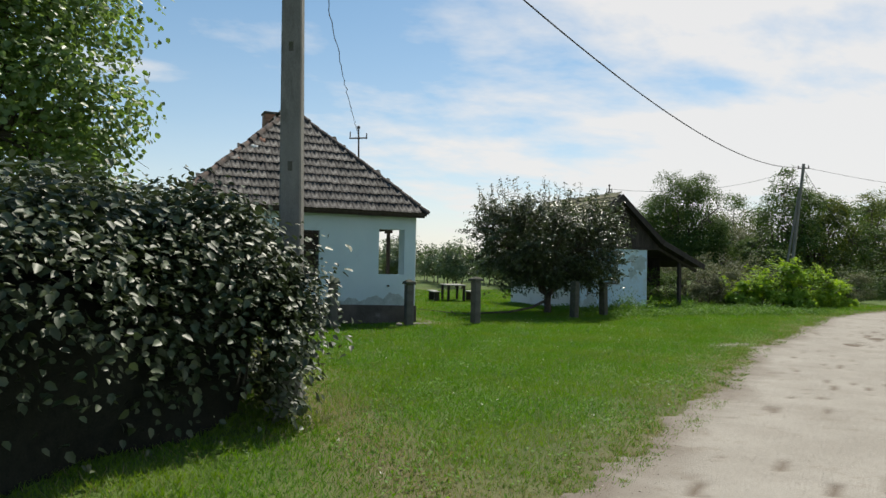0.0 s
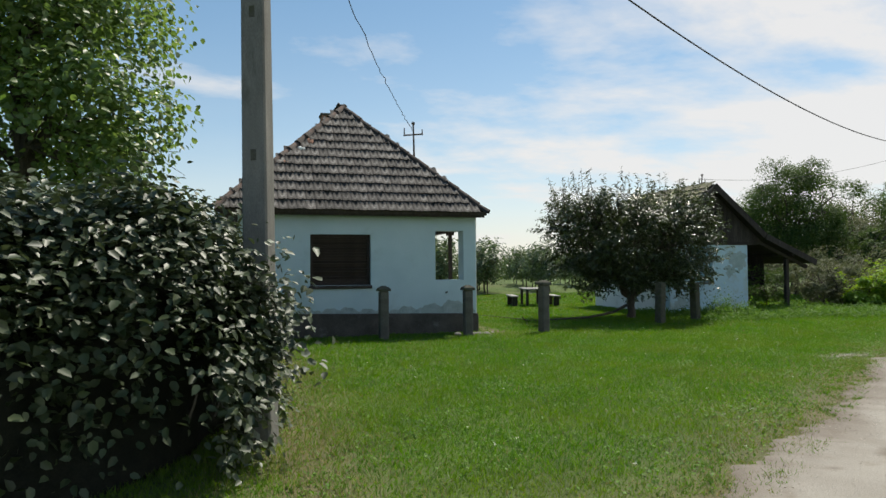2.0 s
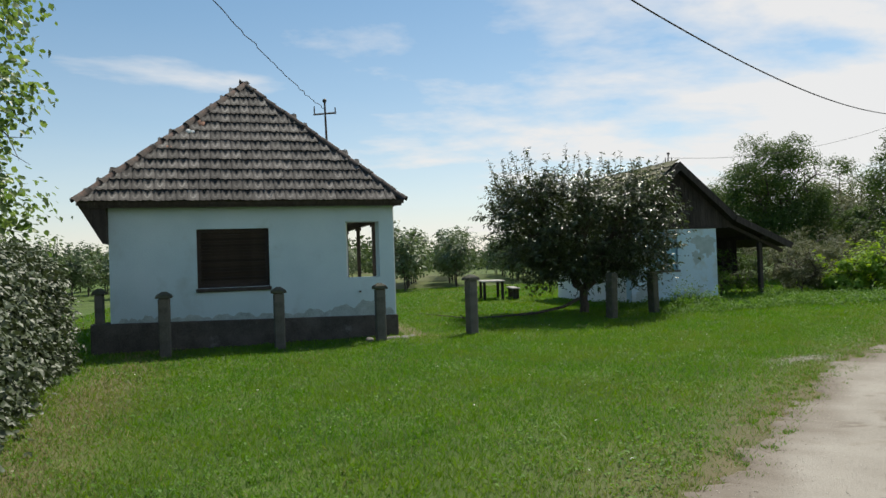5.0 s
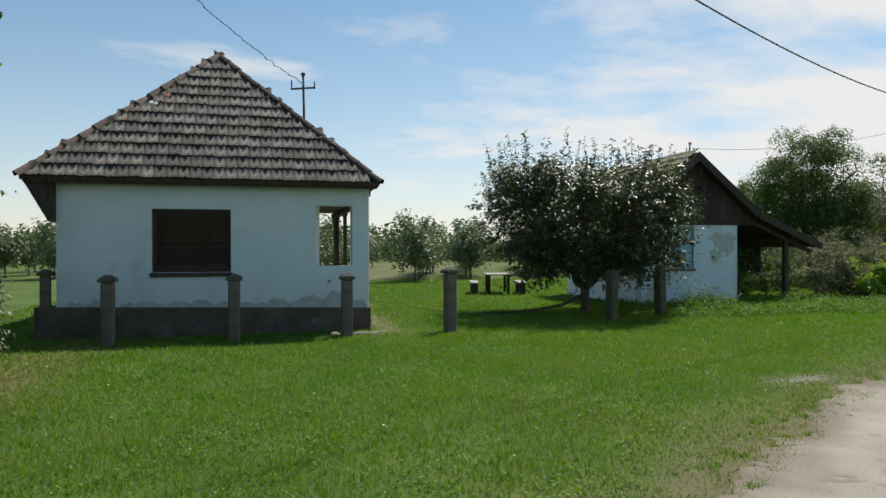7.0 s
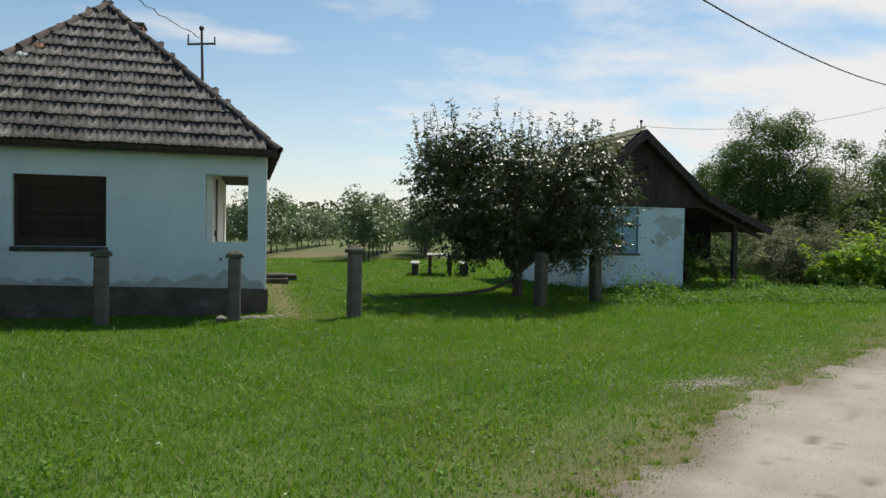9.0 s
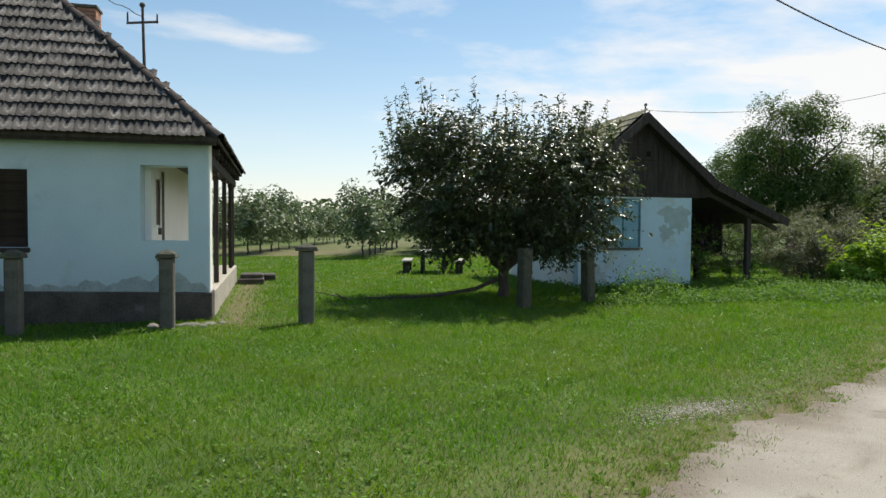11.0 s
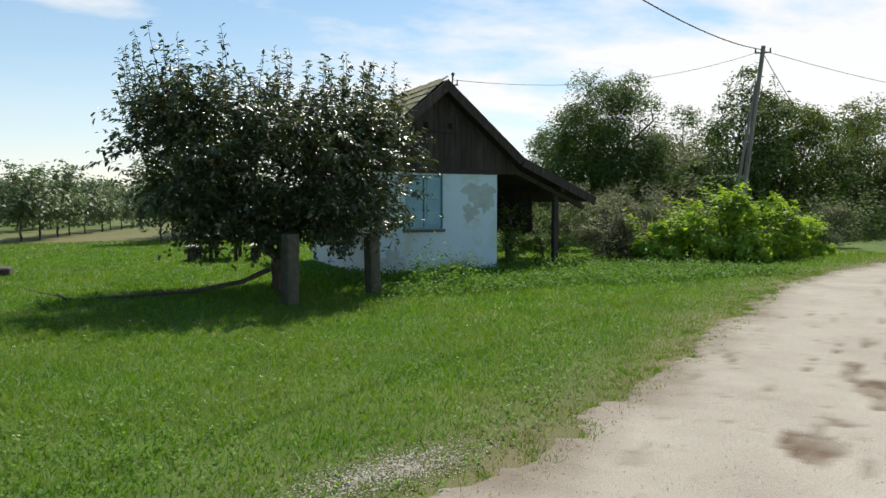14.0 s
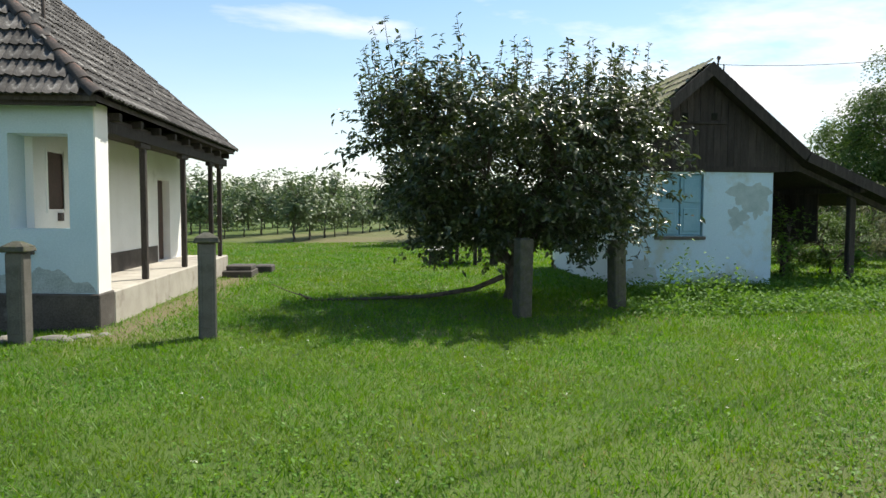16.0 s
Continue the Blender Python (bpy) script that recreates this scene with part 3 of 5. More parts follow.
# damp stains: thin skins of bare grey render above the plinth
def stain(x, z, a, h, k, y=-0.004):
    bm = bmesh.new()
    n = 40
    bot = [bm.verts.new((x - a + 2 * a * i / n, y, z)) for i in range(n + 1)]
    up_ = []
    for i in range(n + 1):
        q = -1 + 2 * i / n
        e = (1 - abs(q) ** 3) ** 0.7 * h * (0.74 + 0.18 * math.sin(i * 0.33 + k) + 0.10 * math.sin(i * 0.71 + 2 * k) + 0.03 * math.sin(i * 1.9 + k))
        up_.append(bm.verts.new((x - a + 2 * a * i / n, y, z + max(e, 0.005))))
    for i in range(n):
        bm.faces.new((bot[i], bot[i + 1], up_[i + 1], up_[i]))
    part("damp_stain", bm, M_DAMP, house, "grey rising-damp stain on limewash")
for k, (x, a, h) in enumerate(((-0.75, 0.72, 0.36), (-1.75, 0.50, 0.20), (-2.6, 0.45, 0.14), (-3.35, 0.5, 0.17), (-4.2, 0.42, 0.15), (-4.95, 0.25, 0.17), (-5.35, 0.2, 0.12))):
    stain(x, 0.47 + 0.12 * (-x / 6.0) + 0.0, a, h, k * 1.7, -0.004 - 0.004 * (k % 2))
boxed("wall_tap", (-0.80, -0.76, -0.07, 0.0, 0.98, 1.02), M_STEEL, house, "small pale wall tap", bevel=0.008)
# porch columns and beam
for i, (cy, cx, lean) in enumerate(((1.98, -0.06, 0.4), (4.2, -0.06, -0.3), (6.35, -0.06, 0.3), (7.2, -0.06, -0.2))):
    bm = bmesh.new()
    box(bm, cx - 0.045, cx + 0.045, cy - 0.05, cy + 0.05, 0.46, 2.56, bevel=0.012)
    box(bm, cx - 0.05, cx + 0.05, cy - 0.22, cy + 0.22, 2.48, 2.559, bevel=0.01)
    part("column", bm, M_DARKW, house, "grey weathered timber porch post")
boxed("beam", (-0.13, 0.01, 0.42, 7.75, 2.56, 2.72), M_DARKW, house, "dark timber eave beam", bevel=0.01)

# roof: hipped, ridge along the house
EX0, EX1, EY0, EY1 = -6.14, 0.16, -0.34, 7.85
RX, RY0, RY1 = -2.99, 2.0, 5.7
bm = bmesh.new()
top = [(EX0, EY0, EAVE), (EX1, EY0, EAVE), (EX1, EY1, EAVE), (EX0, EY1, EAVE), (RX, RY0, PEAK), (RX, RY1, PEAK)]
vt = [bm.verts.new(p) for p in top]
vb = [bm.verts.new((p[0], p[1], p[2] - 0.07)) for p in top]
for q in ((0, 1, 4), (1, 2, 5, 4), (2, 3, 5), (3, 0, 4, 5)):
    bm.faces.new([vt[k] for k in q])
    bm.faces.new([vb[k] for k in reversed(q)])
for a, b in ((0, 1), (1, 2), (2, 3), (3, 0)):
    bm.faces.new([vb[a], vb[b], vt[b], vt[a]])
bmesh.ops.recalc_face_normals(bm, faces=bm.faces)
roof = part("roof", bm, M_DARKW, house, "steep hip roof of weathered grey-brown clay tiles")
boxed("fascia", (EX0 + 0.04, EX1 - 0.04, EY0 + 0.05, EY0 + 0.09, 2.81, 2.90), M_DARKW, house)

# boarded soffit sloping in under the west eave, and rafter tails under the porch eave
bm = bmesh.new()
ring = [[bm.verts.new((px, py, pz)) for px, pz in ((EX0 + 0.02, 2.86), (HX0 - 0.003, 2.86), (HX0 - 0.003, 2.12), (HX0 - 0.07, 2.14))] for py in (EY0 + 0.10, HY1 + 0.3)]
for k in range(4):
    bm.faces.new((ring[0][k], ring[0][(k + 1) % 4], ring[1][(k + 1) % 4], ring[1][k]))
bm.faces.new(ring[0])
bm.faces.new(list(reversed(ring[1])))
bmesh.ops.recalc_face_normals(bm, faces=bm.faces)
part("soffit", bm, M_DARKW, house, "dark sloping boarded soffit under the eave")
for k in range(9):
    ry0 = 0.55 + k * 0.86
    boxed("rafter_tail", (-0.30, EX1 - 0.05, ry0, ry0 + 0.10, 2.73, 2.84), M_DARKW, house, bevel=0.008)

# one interlocking tile: a wavy plate, local x across, y up the slope
TW, TL = 0.215, 0.36
prof = [(-0.5, 0.0), (-0.34, 0.024), (-0.18, 0.004), (0.06, 0.004), (0.22, 0.03), (0.38, 0.012), (0.5, 0.0)]


def tile_mesh():
    v, f = [], []
    for y, lift in ((0.0, 0.032), (TL, 0.0)):
        for u, h in prof:
            v.append((u * TW, y, h + lift + 0.012))
        for u, h in prof:
            v.append((u * TW, y, h + lift - 0.012))
    k = len(prof)
    for i in range(k - 1):
        f.append((i, i + 1, 2 * k + i + 1, 2 * k + i))
        f.append((k + i + 1, k + i, i, i + 1))
    return np.array(v), f


tv, tf = tile_mesh()
tile_ob = from_arrays("roof_tile", tv, [(a, b, c, d) for a, b, c, d in tf], M_TILE, roof)
tile_data = tile_ob.data


def slope_frame(origin, along, upward):
    """Matrix of a roof plane: x along the eave, y up the slope, z out."""
    ax, uy = Vector(along).normalized(), Vector(upward).normalized()
    n = ax.cross(uy)
    m = Matrix((ax, uy, n)).transposed().to_4x4()
    m.translation = Vector(origin)
    return m


def tile_places(width, length, left, right, expo=0.298, base=0):
    """Places of tiles in a roof plane: course by course between the slanting ends left(v) and right(v)."""
    out, k = [], 0
    v = -0.05
    while v < length - 0.1:
        a, b = left(max(v, 0) + 0.17), right(max(v, 0) + 0.17)
        u = math.floor(a / (TW - 0.008)) * (TW - 0.008) + (k % 2) * 0.5 * TW * 0
        while u < b + TW * 0.02:
            if u > a - TW * 0.02:
                out.append((u, v))
            u += TW - 0.008
        v += expo
        k += 1
    return out


rt = random.Random(3)
fl = math.hypot(RY0 - EY0, PEAK - EAVE)
FM = slope_frame((EX0, EY0, EAVE), (1, 0, 0), (0, RY0 - EY0, PEAK - EAVE))
W = EX1 - EX0
first = True
for u, v in tile_places(W, fl, lambda q: q / fl * W / 2, lambda q: W - q / fl * W / 2):
    o = tile_ob if first else new("roof_tile", tile_data)
    first = False
    o.parent = roof
    o.matrix_world = FM @ pose(u + rt.uniform(-.006, .006), v + rt.uniform(-.012, .012), 0.022 + rt.uniform(-.003, .006), rt.uniform(-1.2, 1.2), rt.uniform(-1, 1), rt.uniform(-1.2, 1.2))
rlen = math.hypot(RX - EX1, PEAK - EAVE)
RM = slope_frame((EX1, EY0, EAVE), (0, 1, 0), (RX - EX1, 0, PEAK - EAVE))
D = EY1 - EY0
rest_v, rest_f, count = [], [], 0
tva, tfa = np.asarray(tv), np.asarray(tf)
for u, v in tile_places(D, rlen, lambda q: q / rlen * (RY0 - EY0) + 0.05, lambda q: D - q / rlen * (EY1 - RY1)):
    m = RM @ pose(u, v + rt.uniform(-.012, .012), 0.022 + rt.uniform(-.003, .006), rt.uniform(-1.2, 1.2), rt.uniform(-1, 1), rt.uniform(-1.2, 1.2))
    if count < 100 and u < 2.6:
        o = new("roof_tile", tile_data)
        o.parent = roof
        o.matrix_world = m
        count += 1
    else:
        mm = np.array(m)
        rest_f.append(tfa + len(rest_v) * len(tva))
        rest_v.append(tva @ mm[:3, :3].T + mm[:3, 3])
rest = from_arrays("roof_tiling", np.concatenate(rest_v), np.concatenate(rest_f), M_TILEJ, roof)
tagged(rest, kind="stuff")


# half-round caps along hips and ridge
def cap_mesh():
    v, f = [], []
    for y, r in ((0.0, 0.105), (0.40, 0.088)):
        for rr in (r, r - 0.018):
            for k in range(7):
                a = math.pi * k / 6
                v.append((math.cos(a) * rr, y, math.sin(a) * rr))
    for k in range(6):
        f.append((k, k + 1, 15 + k, 14 + k))
        f.append((7 + k + 1, 7 + k, k, k + 1))
        f.append((21 + k, 22 + k, 8 + k, 7 + k))
    return v, f


cv, cf = cap_mesh()
cap0 = from_arrays("ridge_tile", cv, cf, M_RIDGE, roof)
first = True
for a, b in (((EX0, EY0, EAVE), (RX, RY0, PEAK)), ((EX1, EY0, EAVE), (RX, RY0, PEAK)), ((RX, RY0, PEAK), (RX, RY1, PEAK)), ((EX1, EY1, EAVE), (RX, RY1, PEAK))):
    a, b = Vector(a), Vector(b)
    d = (b - a).normalized()
    side = d.cross(Vector((0, 0, 1))).normalized()
    upv = side.cross(d)
    n = int((b - a).length / 0.33)
    for i in range(n + 1):
        o = cap0 if first else new("ridge_tile", cap0.data)
        first = False
        o.parent = roof
        m = Matrix((side, d, upv)).transposed().to_4x4()
        m.translation = a + d * (i * 0.33 - 0.04) + upv * (-0.005 + rt.uniform(-.008, .012))
        o.matrix_world = m @ pose(0, 0, 0, rt.uniform(-2.5, 2.5), 0, rt.uniform(-3.5, 3.5))
# mortar patches by the hip
for dx, dy, sx, sy, mt, nm in ((1.98, 2.02, 0.10, 0.07, M_WHITE, "mortar_patch"), (2.20, 2.30, 0.09, 0.12, M_TERRA, "clay_patch"), (1.55, 1.50, 0.10, 0.05, M_TERRA, "clay_patch")):
    bm = bmesh.new()
    bmesh.ops.create_uvsphere(bm, u_segments=10, v_segments=6, radius=1.0)
    bmesh.ops.transform(bm, matrix=FM @ Matrix.Translation((dx, dy, 0.055)) @ Matrix.Diagonal((sx, sy, 0.025, 1)), verts=bm.verts)
    part(nm, bm, mt, roof, smooth=True)
# chimney
chim = new("chimney")
chim.parent = house
for r in range(8):
    bm = bmesh.new()
    z = 5.62 + r * 0.078
    for k in range(4):
        c, s = (-0.24, 0.0) if r % 2 else (0.0, -0.24)
    for (x0, x1, y0, y1) in (((-.24, .0, -.24, -.12), (.006, .24, -.24, -.12), (-.24, .0, .12, .24), (.006, .24, .12, .24), (-.24, -.12, -.115, .115), (.12, .24, -.115, .115)) if r % 2 else ((-.24, -.12, -.24, .0), (-.24, -.12, .006, .24), (.12, .24, -.24, .0), (.12, .24, .006, .24), (-.115, .115, -.24, -.12), (-.115, .115, .12, .24))):
        b2 = bmesh.new()
        box(b2, RX + x0, RX + x1, 5.03 + y0, 5.03 + y1, z, z + 0.07)
        part("brick", b2, M_TERRA, chim)
    bm.free()
boxed("cap", (RX - .27, RX + .27, 4.76, 5.30, 6.246, 6.31), M_CONC, chim, "mossy concrete cap", bevel=0.01)

# ---- posts ----


def post(x, y, h, w, rz, cap=True, rough=0, surface=None):
    shaft_m = surface or M_CONC
    p = thing("fence_post", "weathered grey concrete fence post with mossy pyramid cap, standing in grass" if cap else "mossy concrete fence post without cap, coloured dark for the fruit tree shade", "fence post", "old fence posts", at=pose(x, y, 0, rough, rough * 0.6, rz))
    bm = bmesh.new()
    box(bm, -w / 2, w / 2, -w / 2, w / 2, -0.3, h - 0.12, bevel=0.02)
    ob = part("shaft", bm, shaft_m, p)
    bm = bmesh.new()
    box(bm, -w * 0.28, w * 0.28, -w / 2 - 0.006, -w / 2 + 0.01, 0.14, h - 0.26, bevel=0.004)
    part("panel", bm, shaft_m, p)
    if cap:
        bm = bmesh.new()
        c = w / 2 + 0.045
        vs = box(bm, -c, c, -c, c, h - 0.121, h - 0.06, bevel=0.012)
        for v in bm.verts:
            if v.co.z > h - 0.09:
                v.co.x *= 0.92
                v.co.y *= 0.92
        tip = [bm.verts.new((sx * c * 0.9, sy * c * 0.9, h - 0.06)) for sx, sy in ((-1, -1), (1, -1), (1, 1), (-1, 1))]
        t = [bm.verts.new((sx * c * 0.25, sy * c * 0.25, h)) for sx, sy in ((-1, -1), (1, -1), (1, 1), (-1, 1))]
        bm.faces.new(t)
        for k in range(4):
            bm.faces.new((tip[k], tip[(k + 1) % 4], t[(k + 1) % 4], t[k]))
        part("cap", bm, M_MOSSC, p, "mossy pyramid cap")
    return p


post(-4.59, -0.95, 1.20, 0.20, 0)
post(-2.53, -0.95, 1.20, 0.20, 1)
post(-0.53, -0.89, 1.19, 0.20, -1)
post(1.50, -0.66, 1.28, 0.21, 14)
# these two: mossy, and darker concrete that carries the fruit tree's shade
post(5.63, 0.62, 1.27, 0.22, 18, False, 1.0, M_MOSSC)
post(7.30, 1.30, 1.22, 0.22, 18, False, -1.2, M_MOSSC)
post(-5.86, 0.12, 1.28, 0.16, 0)

# ---- shed ----
shed = thing("shed", "small limewashed shed with dark timber gable and open lean-to", "shed", kind="structure")
SX0, SX1, SY0, SY1, SR = 8.3, 11.45, 3.95, 9.0, 9.97
bm = bmesh.new()
wall_grid(bm, [SX0, 9.06, 10.0, SX1], [-0.1, 1.05, 2.28, 2.32], [(9.06, 10.0, 1.05, 2.28)], SY0, SY0 + 0.3)
part("wall", bm, M_SHEDW, shed, "pale blue limewashed wall, patched")
boxed("wall", (SX0, SX0 + 0.3, SY0 + 0.3, SY1, -0.1, 2.32), M_WHITE, shed)
boxed("wall", (SX1 - 0.3, SX1, SY0 + 0.3, SY1, -0.1, 2.32), M_WHITE, shed)
boxed("wall", (SX0 + 0.3, SX1 - 0.3, SY1 - 0.3, SY1, -0.1, 2.32), M_WHITE, shed)
sw = boxed("window", (9.06, 10.0, SY0 + 0.10, SY0 + 0.12, 1.05, 2.28), M_BLUEW, shed, "closed light-blue painted window shutters")
for x0 in (9.09, 9.55):
    lf = boxed("shutter", (x0, x0 + 0.42, SY0 + 0.05, SY0 + 0.09, 1.08, 2.25), M_BLUEW, sw, bevel=0.006)
    for z0 in (1.14, 1.72):
        boxed("panel", (x0 + 0.06, x0 + 0.36, SY0 + 0.036, SY0 + 0.052, z0, z0 + 0.46), M_BLUEW, lf, bevel=0.006)
boxed("sill", (9.0, 10.05, SY0 - 0.05, SY0 + 0.06, 0.98, 1.045), M_CONC, shed, bevel=0.01)
# bare weathered patches where the limewash has washed off
M_PATCH = mat("bare_shed_render", (0.33, 0.42, 0.42), (0.46, 0.55, 0.55), 0.95, 6, 60, 0.4)
for k, (px, pz, pw, ph) in enumerate(((10.95, 1.86, 0.40, 0.26), (10.72, 1.42, 0.20, 0.20), (11.18, 1.72, 0.16, 0.30), (8.75, 0.35, 0.30, 0.22), (10.3, 0.18, 0.5, 0.12))):
    bm = bmesh.new()
    rim = []
    for q in range(36):
        an = 2 * math.pi * q / 36
        e = 1 + 0.22 * math.sin(3 * an + k) + 0.14 * math.sin(7 * an + 2 * k) + 0.08 * math.sin(13 * an + k)
        rim.append(bm.verts.new((px + pw * e * math.cos(an), SY0 - 0.003 - 0.001 * k, pz + ph * e * math.sin(an))))
    bm.faces.new(list(reversed(rim)))
    part("worn_patch", bm, M_PATCH, shed, "bare greyish patch in the limewash")
# gable boards
RT = 4.36
gable = boxed("gable", (SX0, SX1, SY0 + 0.02, SY0 + 0.05, 2.325, 2.40), M_DARKW, shed, "dark weathered vertical boarding")
x = SX0 - 0.1
while x < SX1 + 0.45:
    w = rt.uniform(0.13, 0.17)
    h0, h1 = (RT - 0.16 - 0.84 * abs(q - SR) for q in (x, x + w))
    if min(h0, h1) > 2.45:
        bm = bmesh.new()
        y0 = SY0 - 0.012 + rt.uniform(-.004, .004)
        lo = 2.34 + rt.uniform(-0.02, 0.02)
        ps = [(x, lo), (x + w - 0.008, lo), (x + w - 0.008, h1), (x, h0)]
        if x < SR < x + w:
            ps.insert(3, (SR, RT - 0.16))
        a = [bm.verts.new((px, y0, pz)) for px, pz in ps]
        b = [bm.verts.new((px, y0 + 0.025, pz)) for px, pz in ps]
        bm.faces.new(a)
        bm.faces.new(list(reversed(b)))
        for k in range(len(a)):
            bm.faces.new((a[k], b[k], b[(k + 1) % len(a)], a[(k + 1) % len(a)]))
        bmesh.ops.recalc_face_normals(bm, faces=bm.faces)
        part("board", bm, M_DARKW, gable)
    x += w
boxed("rail", (9.35, 10.40, SY0 - 0.05, SY0 - 0.018, 3.25, 3.31), M_DARKW, shed, bevel=0.006)
# solid near-black blocks: the shade of the vent holes put into the colour
for hx in (9.52, 10.12):
    boxed("vent", (hx, hx + 0.11, SY0 - 0.03, SY0 - 0.014, 3.34, 3.47), M_CORE, shed, "small dark vent opening")
boxed("lintel", (SX0, SX1 + 0.1, SY0 - 0.04, SY0 + 0.0, 2.325, 2.43), M_DARKW, shed)
# roof: two slopes, the right one running on at a flatter pitch over the lean-to
lines = [((SR, RT), (SX0 - 0.45, RT - 0.86 * (SR - SX0 + 0.45))), ((SR, RT), (12.02, 2.66)), ((12.02, 2.66), (14.17, 1.74))]
sroof = None
for k, ((xa, za), (xb, zb)) in enumerate(lines):
    bm = bmesh.new()
    d = Vector((xb - xa, 0, zb - za)).normalized()
    n = Vector((-d.z, 0, d.x)) * (1 if d.x > 0 else -1)
    ps = [(xa, za), (xb, zb), (xb - n.x * .07, zb - n.z * .07), (xa - n.x * .07, za - n.z * .07)]
    a = [bm.verts.new((p[0], SY0 - 0.30, p[1])) for p in ps]
    b = [bm.verts.new((p[0], SY1 + 0.3, p[1])) for p in ps]
    bm.faces.new(a)
    bm.faces.new(list(reversed(b)))
    for q in range(4):
        bm.faces.new((a[q], b[q], b[(q + 1) % 4], a[(q + 1) % 4]))
    bmesh.ops.recalc_face_normals(bm, faces=bm.faces)
    o = part("roof", bm, M_DARKW, shed, "mossy clay-tiled shed roof with flatter lean-to")
    # verge board
    bm = bmesh.new()
    ps = [(xa, za + 0.05), (xb, zb + 0.05), (xb - n.x * .19, zb - n.z * .15), (xa - n.x * .19, za - n.z * .15)]
    a = [bm.verts.new((p[0], SY0 - 0.335 - 0.004 * k, p[1])) for p in ps]
    b = [bm.verts.new((p[0], SY0 - 0.305 - 0.004 * k, p[1])) for p in ps]
    bm.faces.new(a)
    bm.faces.new(list(reversed(b)))
    for q in range(4):
        bm.faces.new((a[q], b[q], b[(q + 1) % 4], a[(q + 1) % 4]))
    bmesh.ops.recalc_face_normals(bm, faces=bm.faces)
    part("verge_board", bm, M_DARKW, shed)
    ln = math.hypot(xb - xa, zb - za)
    if d.x < 0:
        m0 = slope_frame((xb, SY1 + 0.3, zb), (0, -1, 0), (xa - xb, 0, za - zb))
    else:
        m0 = slope_frame((xb, SY0 - 0.3, zb), (0, 1, 0), (xa - xb, 0, za - zb))
    rv, rfc = [], []
    dep = SY1 - SY0 + 0.6
    for u, v in tile_places(dep, ln, lambda q: 0.1, lambda q: dep - 0.2):
        mm = np.array(m0 @ pose(u, v + rt.uniform(-.012, .012), 0.02 + rt.uniform(-.003, .006), rt.uniform(-1.5, 1.5), rt.uniform(-1, 1), rt.uniform(-1.5, 1.5)))
        rfc.append(tfa + len(rv) * len(tva))
        rv.append(tva @ mm[:3, :3].T + mm[:3, 3])
    ti = from_arrays("roof_tiling", np.concatenate(rv), np.concatenate(rfc), M_TILEM, o)
    tagged(ti, kind="stuff")
for px, py, h in ((13.25, 4.1, 2.0), (11.95, 8.6, 2.5), (13.3, 8.7, 1.95), (13.28, 6.4, 1.98)):
    boxed("post", (px - 0.07, px + 0.07, py - 0.07, py + 0.07, -0.2, h), M_DARKW, shed, "rough timber lean-to post", bevel=0.015)
bx = 11.5
while bx < 14.0:
    zt = (2.60 if bx < 12.0 else 2.60 - 0.43 * (bx - 12.0)) - 0.05
    boxed("back_board", (bx, bx + 0.15, SY1 - 0.05, SY1 - 0.02, 0.95 + rt.uniform(-.08, .08), zt), M_DARKW, shed)
    bx += 0.165
# assumed side boarding, added only to keep the inside of the lean-to dark
by = 5.3
while by < 8.8:
    boxed("side_board", (13.33, 13.36, by, by + 0.155, 0.85 + rt.uniform(-.08, .08), 1.95), M_DARKW, shed)
    by += 0.16
boxed("beam", (13.18, 13.32, SY0 - 0.2, SY1 + 0.2, 1.93, 2.05), M_DARKW, shed)
for py in (4.0, 6.4, 8.7):
    bm = bmesh.new()
    m = slope_frame((12.0, py, 2.46), (1, 0, -0.424), (0, 1, 0))
    box(bm, -0.6, 2.25, -0.05, 0.05, -0.10, 0.0, m=m)
    part("rafter", bm, M_DARKW, shed)

# ---- concrete pole by the hedge, utility pole, masts and wires ----
pole = thing("utility_pole", "tall tapered square concrete utility pole beside the hedge", "utility pole", at=pose(-5.43, -9.62, 0, -0.4, -1.0, -24))
bm = bmesh.new()
box(bm, -0.125, 0.125, -0.11, 0.11, -0.4, 7.9, bevel=0.018)
for v in bm.verts:
    k = 1 - 0.03 * max(v.co.z, 0)
    v.co.x *= k
    v.co.y *= k
part("shaft", bm, M_POLE, pole)
for z in (2.6, 3.9, 5.2, 6.5):
    boxed("bolt_hole", (-0.025, 0.025, -0.11 * (1 - 0.03 * z) - 0.004, -0.11 * (1 - 0.03 * z) + 0.01, z - 0.05, z + 0.05), M_MOSSC, pole)
boxed("crossarm", (-0.5, 0.5, -0.14, -0.08, 7.1, 7.2), M_STEEL, pole)

UP = Vector((22.6, 5.66, 6.81))
up = thing("utility_pole", "leaning grey wooden utility pole with a bracing strut", "utility pole")
tubes("shaft", [([(21.95, 5.97, -0.3), (22.2, 5.86, 2.6), tuple(UP)], [0.085, 0.08, 0.068])], M_POLE, up, 8)
tubes("strut", [([(21.55, 6.1, -0.3), (22.42, 5.75, 5.6)], [0.05, 0.045])], M_POLE, up, 8)
tubes("crossarm", [([(22.42, 5.84, 6.6), (22.78, 5.5, 6.6)], [0.028, 0.028])], M_STEEL, up, 6)
for q in (0.0, 1.0):
    tubes("insulator", [([(22.44 + q * .32, 5.83 - q * .31, 6.62), (22.44 + q * .32, 5.83 - q * .31, 6.74)], [0.03, 0.025])], M_STEEL, up, 6)
far = thing("utility_pole", "distant grey utility pole among trees beside the road", "utility pole")
